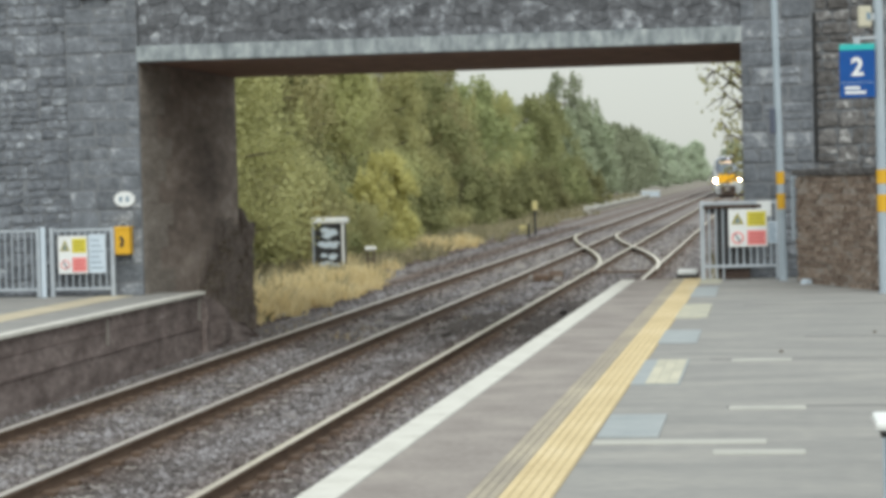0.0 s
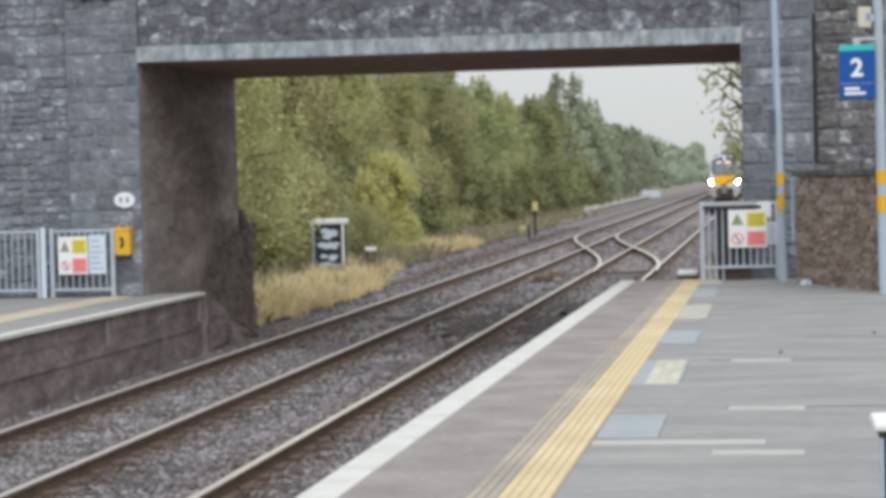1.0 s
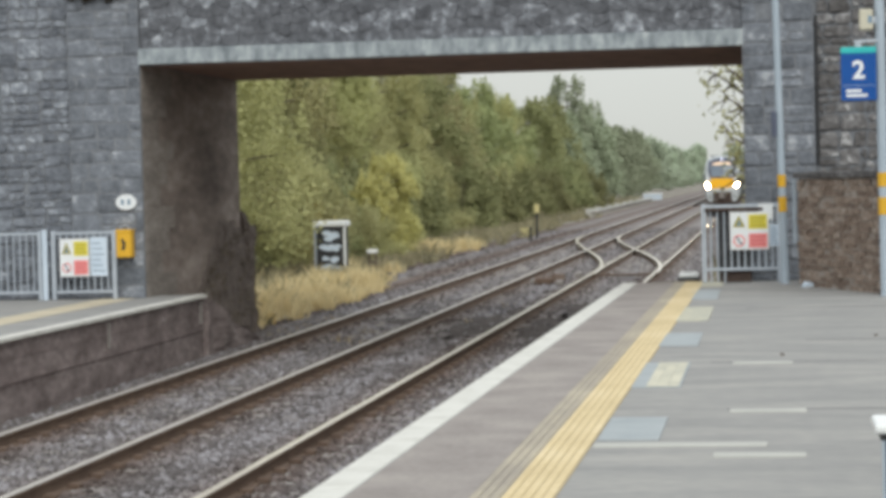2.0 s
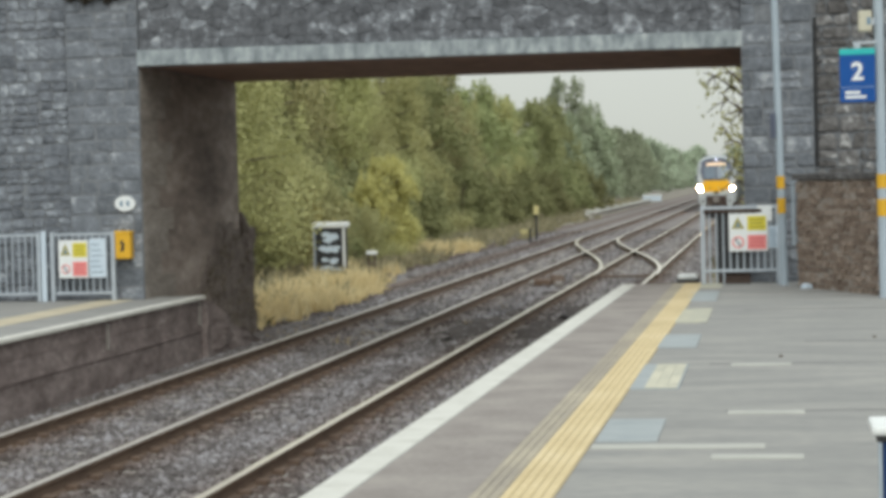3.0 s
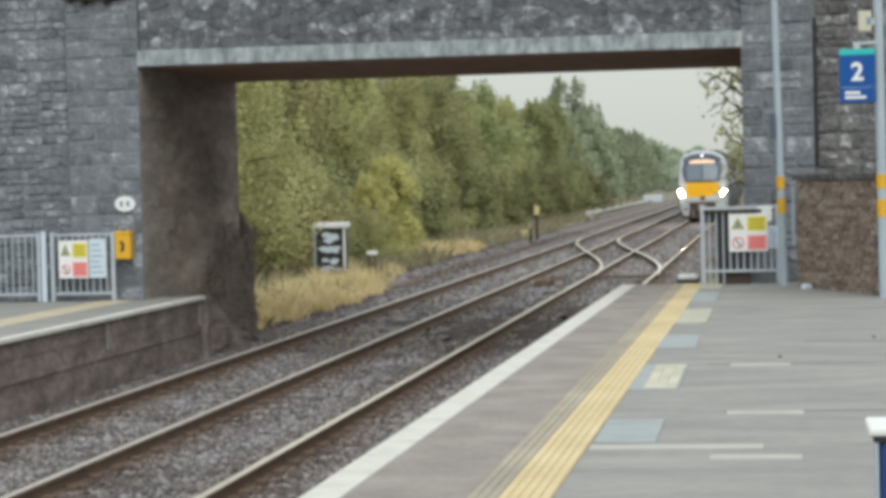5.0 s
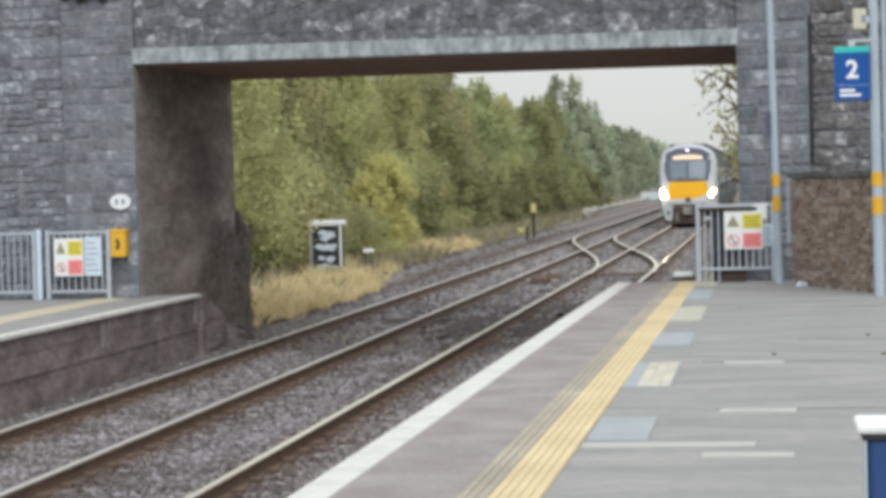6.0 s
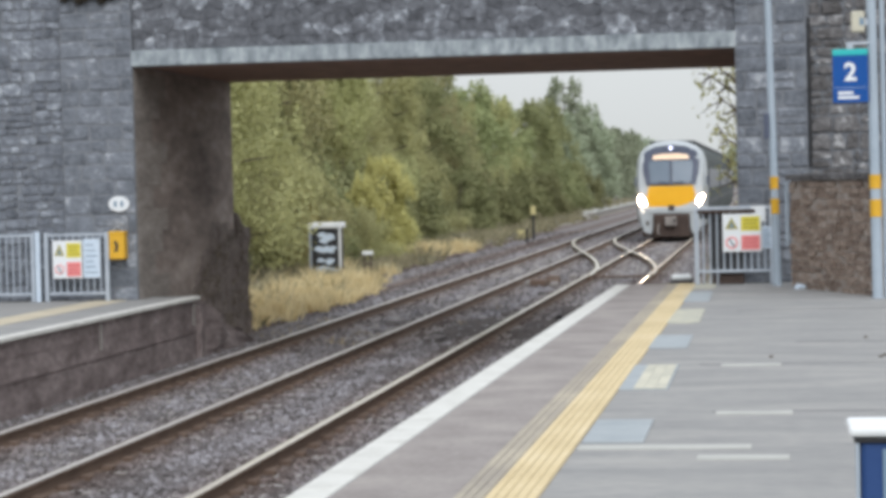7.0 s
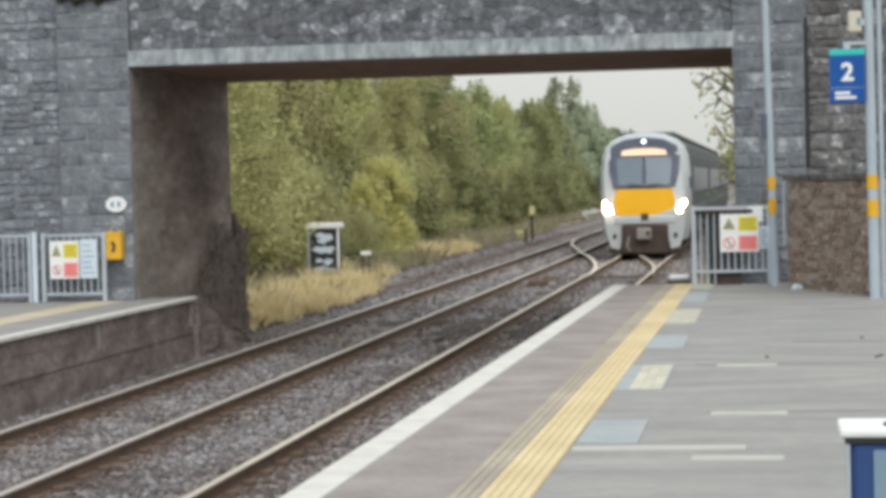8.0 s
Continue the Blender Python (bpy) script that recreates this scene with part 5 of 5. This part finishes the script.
grass("track_weeds", "short withered weeds growing between the far rails", DRY_STALK,
      ((-6.9, 37.5, 0.45, 2.5, 240), (-5.3, 44.0, 0.3, 4.0, 60), (-8.3, 40.0, 0.3, 3.0, 120)), np.random.default_rng(10), 0.12, 8)


def wall_weeds():
    """A row of dark brown leaf clumps high on the abutment."""
    rng = np.random.default_rng(15)
    spots = [(-10.25 + 0.12 * i, BY0 - 0.1, 4.4 + 0.05 * math.sin(i * 2.1), 0.07) for i in range(8)]
    v, f = leaf_cloud(spots, 500, 0.03, rng)
    tagged(raw("wall_weeds", v.tolist(), f.tolist(), LEAF_DARK), "dark brown leaf clumps high on the wall", "plant", kind="stuff")


wall_weeds()


# ---- train ----
def train():
    t = thing("train", "silver and yellow-fronted diesel railcar set with lit headlamps", "train", (-3.7, 200, RAIL_Z))

    def rake(z):
        return max(0.0, z - 1.9) * 0.2 + max(0.0, 1.0 - z) * 0.1
    half = [(1.1, 0.42), (1.3, 0.5), (1.38, 0.9), (1.41, 1.5), (1.42, 2.2), (1.4, 2.7), (1.35, 3.1), (1.24, 3.42), (1.0, 3.66), (0.6, 3.82), (0.2, 3.87)]
    ring = half + [(-x, z) for x, z in reversed(half)]

    def hull(y0, y1, nose):
        bm = bmesh.new()
        steps = ([(y0, 0.90, 0.955), (y0 + 0.1, 0.945, 0.975), (y0 + 0.3, 0.98, 0.99), (y0 + 0.7, 1, 1)] if nose else [(y0, 1, 1)]) + [(y1, 1, 1)]
        rows = []
        for k, (y, sx, sz) in enumerate(steps):
            rows.append([bm.verts.new((x * sx, y + (rake(z) if nose and k < 4 else 0), 0.42 + (z - 0.42) * sz)) for x, z in ring])
        n = len(ring)
        for r, s in zip(rows, rows[1:]):
            for i in range(n):
                bm.faces.new((r[i], r[(i + 1) % n], s[(i + 1) % n], s[i]))
        bm.faces.new(rows[0])
        bm.faces.new(rows[-1])
        bmesh.ops.recalc_face_normals(bm, faces=bm.faces)
        return bm

    front = lambda x, z: rake(z) - 0.03 + 0.05 * x * x
    cab = part("cab", hull(0, 1.6, True), T_SILVER, t, "silver rounded cab shell")
    band = [(-1.13, 3.2), (-1.02, 3.45), (-0.62, 3.64), (0.0, 3.71), (0.62, 3.64), (1.02, 3.45), (1.13, 3.2), (1.1, 2.6), (0.96, 2.13), (-0.96, 2.13), (-1.1, 2.6)]
    part("windscreen_surround", prism(bmesh.new(), band, front, 0.12), T_BLACK, cab, "dark blue-black windscreen surround")
    for s in (-1, 1):
        glass = [(0.05 * s, 3.07), (0.84 * s, 3.07), (0.87 * s, 2.9), (0.8 * s, 2.2), (0.05 * s, 2.2)]
        part("windscreen", prism(bmesh.new(), glass, lambda x, z: front(x, z) - 0.015, 0.02), T_GLASS, cab, "grey-blue reflecting windscreen pane")
        part("wiper", tube(bmesh.new(), [(0.06 * s, -0.02, 2.18), (0.5 * s, 0.0, 2.25)], [0.012] * 2, 5), BLACK, cab)
        lamp = [(1.09 * s, 1.34), (1.2 * s, 1.36), (1.26 * s, 1.46), (1.27 * s, 1.6), (1.25 * s, 1.74), (1.19 * s, 1.66), (1.09 * s, 1.58), (1.03 * s, 1.48), (1.03 * s, 1.39)]
        part("lamp_bezel", prism(bmesh.new(), [(1.145 * s + (x - 1.145 * s) * 1.25, 1.5 + (z - 1.5) * 1.2) for x, z in lamp], lambda x, z: front(x, z) - 0.01, 0.15), T_SILVER, cab, "silver lamp surround")
        part("headlamp", prism(bmesh.new(), lamp, lambda x, z: front(x, z) - 0.03, 0.05), LAMP_WHITE, cab, "bright white lit headlamp")
        fairing = [(0.7 * s, 1.0), (1.25 * s, 1.05), (1.17 * s, 0.6), (1.08 * s, 0.27), (0.8 * s, 0.2), (0.74 * s, 0.5)]
        part("fairing", prism(bmesh.new(), fairing, lambda x, z: -0.02, 0.3), T_SILVER, cab, "pale lower fairing")
        part("fairing_vent", prism(bmesh.new(), [(0.95 * s + 0.07 * math.cos(k), 0.62 + 0.1 * math.sin(k)) for k in range(6)], lambda x, z: -0.035, 0.02), T_BROWN, cab)
        part("mirror", boxed(1.43 * s - 0.04, 1.43 * s + 0.04, 0.45, 0.6, 2.1, 2.45, soft=0.02), T_BLACK, cab)
    nose = [(-0.86, 2.08), (0.86, 2.08), (0.95, 1.75), (0.88, 1.27), (-0.88, 1.27), (-0.95, 1.75)]
    part("yellow_panel", prism(bmesh.new(), nose, front, 0.12), T_YELLOW, cab, "bright yellow nose panel")
    part("bumper", boxed(-0.98, 0.98, -0.06, 0.2, 0.98, 1.25, soft=0.05), T_SILVER, cab, "pale bumper beam")
    part("display", prism(bmesh.new(), [(-0.72, 3.14), (0.72, 3.14), (0.68, 3.3), (0.3, 3.36), (-0.3, 3.36), (-0.68, 3.3)], lambda x, z: front(x, z) - 0.015, 0.02), LAMP_DEST, cab, "orange lit destination display")
    part("marker_lamp", prism(bmesh.new(), [(0.07 * math.cos(k * math.pi / 6), 3.58 + 0.07 * math.sin(k * math.pi / 6)) for k in range(12)], lambda x, z: front(x, z) - 0.02, 0.03), LAMP_TOP, cab, "small white top lamp")
    coupler = part("coupler_box", boxed(-0.72, 0.72, -0.2, 0.4, 0.06, 0.98, soft=0.06), T_BROWN, t, "dark brown coupler recess")
    part("coupler_head", boxed(-0.24, 0.2, -0.5, -0.18, 0.52, 0.88, soft=0.04), SLEEPER, coupler, "grimy coupler head")
    part("knuckle", tube(bmesh.new(), [(0.12, -0.56, 0.72), (0.12, -0.45, 0.72)], [0.06] * 2, 10), BLACK, coupler)
    part("catch", boxed(-0.12, 0.12, -0.08, 0.0, 1.1, 1.32, soft=0.02), T_BROWN, coupler)
    part("hose", tube(bmesh.new(), [(-0.5, -0.2, 0.6), (-0.55, -0.32, 0.3), (-0.48, -0.25, 0.16)], [0.03, 0.03, 0.04], 8), SLEEPER, coupler)
    part("snow_plough", boxed(-1.15, 1.15, 0.05, 0.35, 0.1, 0.3, soft=0.03), T_BROWN, t, "dark obstacle deflector")
    y = 1.6
    for k in range(3):
        y1 = (k + 1) * 23.0
        car = part("carriage_body", hull(y + 0.004, y1 - 0.25, False), T_SIDE, t, "grey-green carriage body")
        part("roof", boxed(-0.9, 0.9, y + 0.6, y1 - 0.8, 3.74, 3.9, soft=0.05), T_ROOF, car, "grey roof")
        for s in (-1, 1):
            part("window_band", boxed(s * 1.418 - 0.012, s * 1.418 + 0.012, y + 2.2, y1 - 1.6, 1.95, 2.75), T_BLACK, car, "dark window band")
            part("waist_stripe", boxed(s * 1.415 - 0.012, s * 1.415 + 0.012, y + 0.2, y1 - 0.6, 1.3, 1.5), T_ROOF, car, "grey stripe")
            for d in (y + 1.2, y1 - 1.3):
                part("door", boxed(s * 1.42 - 0.012, s * 1.42 + 0.012, d - 0.5, d + 0.5, 1.0, 2.9), T_ROOF, car, "grey sliding door")
        part("underframe", boxed(-1.2, 1.2, y + 4.5, y1 - 4.5, 0.25, 0.9, soft=0.05), T_BROWN, car, "dark underframe equipment")
        part("gangway", boxed(-0.6, 0.6, y1 - 0.26, y1 + 0.01, 0.9, 3.2), BLACK, car)
        for d in (k * 23.0 + 3.4, y1 - 3.4):
            bogie = part("bogie", boxed(-1.05, 1.05, d - 1.6, d + 1.6, 0.3, 0.62, soft=0.04), T_BROWN, t, "dark bogie frame")
            for a in (-1.1, 1.1):
                for s in (-1, 1):
                    part("wheel", tube(bmesh.new(), [(s * 0.74, d + a, 0.42), (s * 0.87, d + a, 0.42)], [0.42] * 2, 20), RAIL_SIDE, bogie)
        y = y1
    return t


TRAIN = train()


def motions():
    rows = ((0.0, 213.0), (0.5, 204.2), (1.0, 195.6), (1.5, 186.9), (2.0, 178.0), (2.5, 169.0), (3.0, 160.0), (3.5, 151.3), (4.0, 142.6), (4.5, 133.8), (5.0, 125.0),
            (5.5, 116.0), (6.0, 107.0), (6.5, 97.8), (7.0, 88.6), (7.5, 79.4), (8.0, 70.1))
    walk(TRAIN, [(t, pose(-3.7, y, RAIL_Z)) for t, y in rows])


motions()
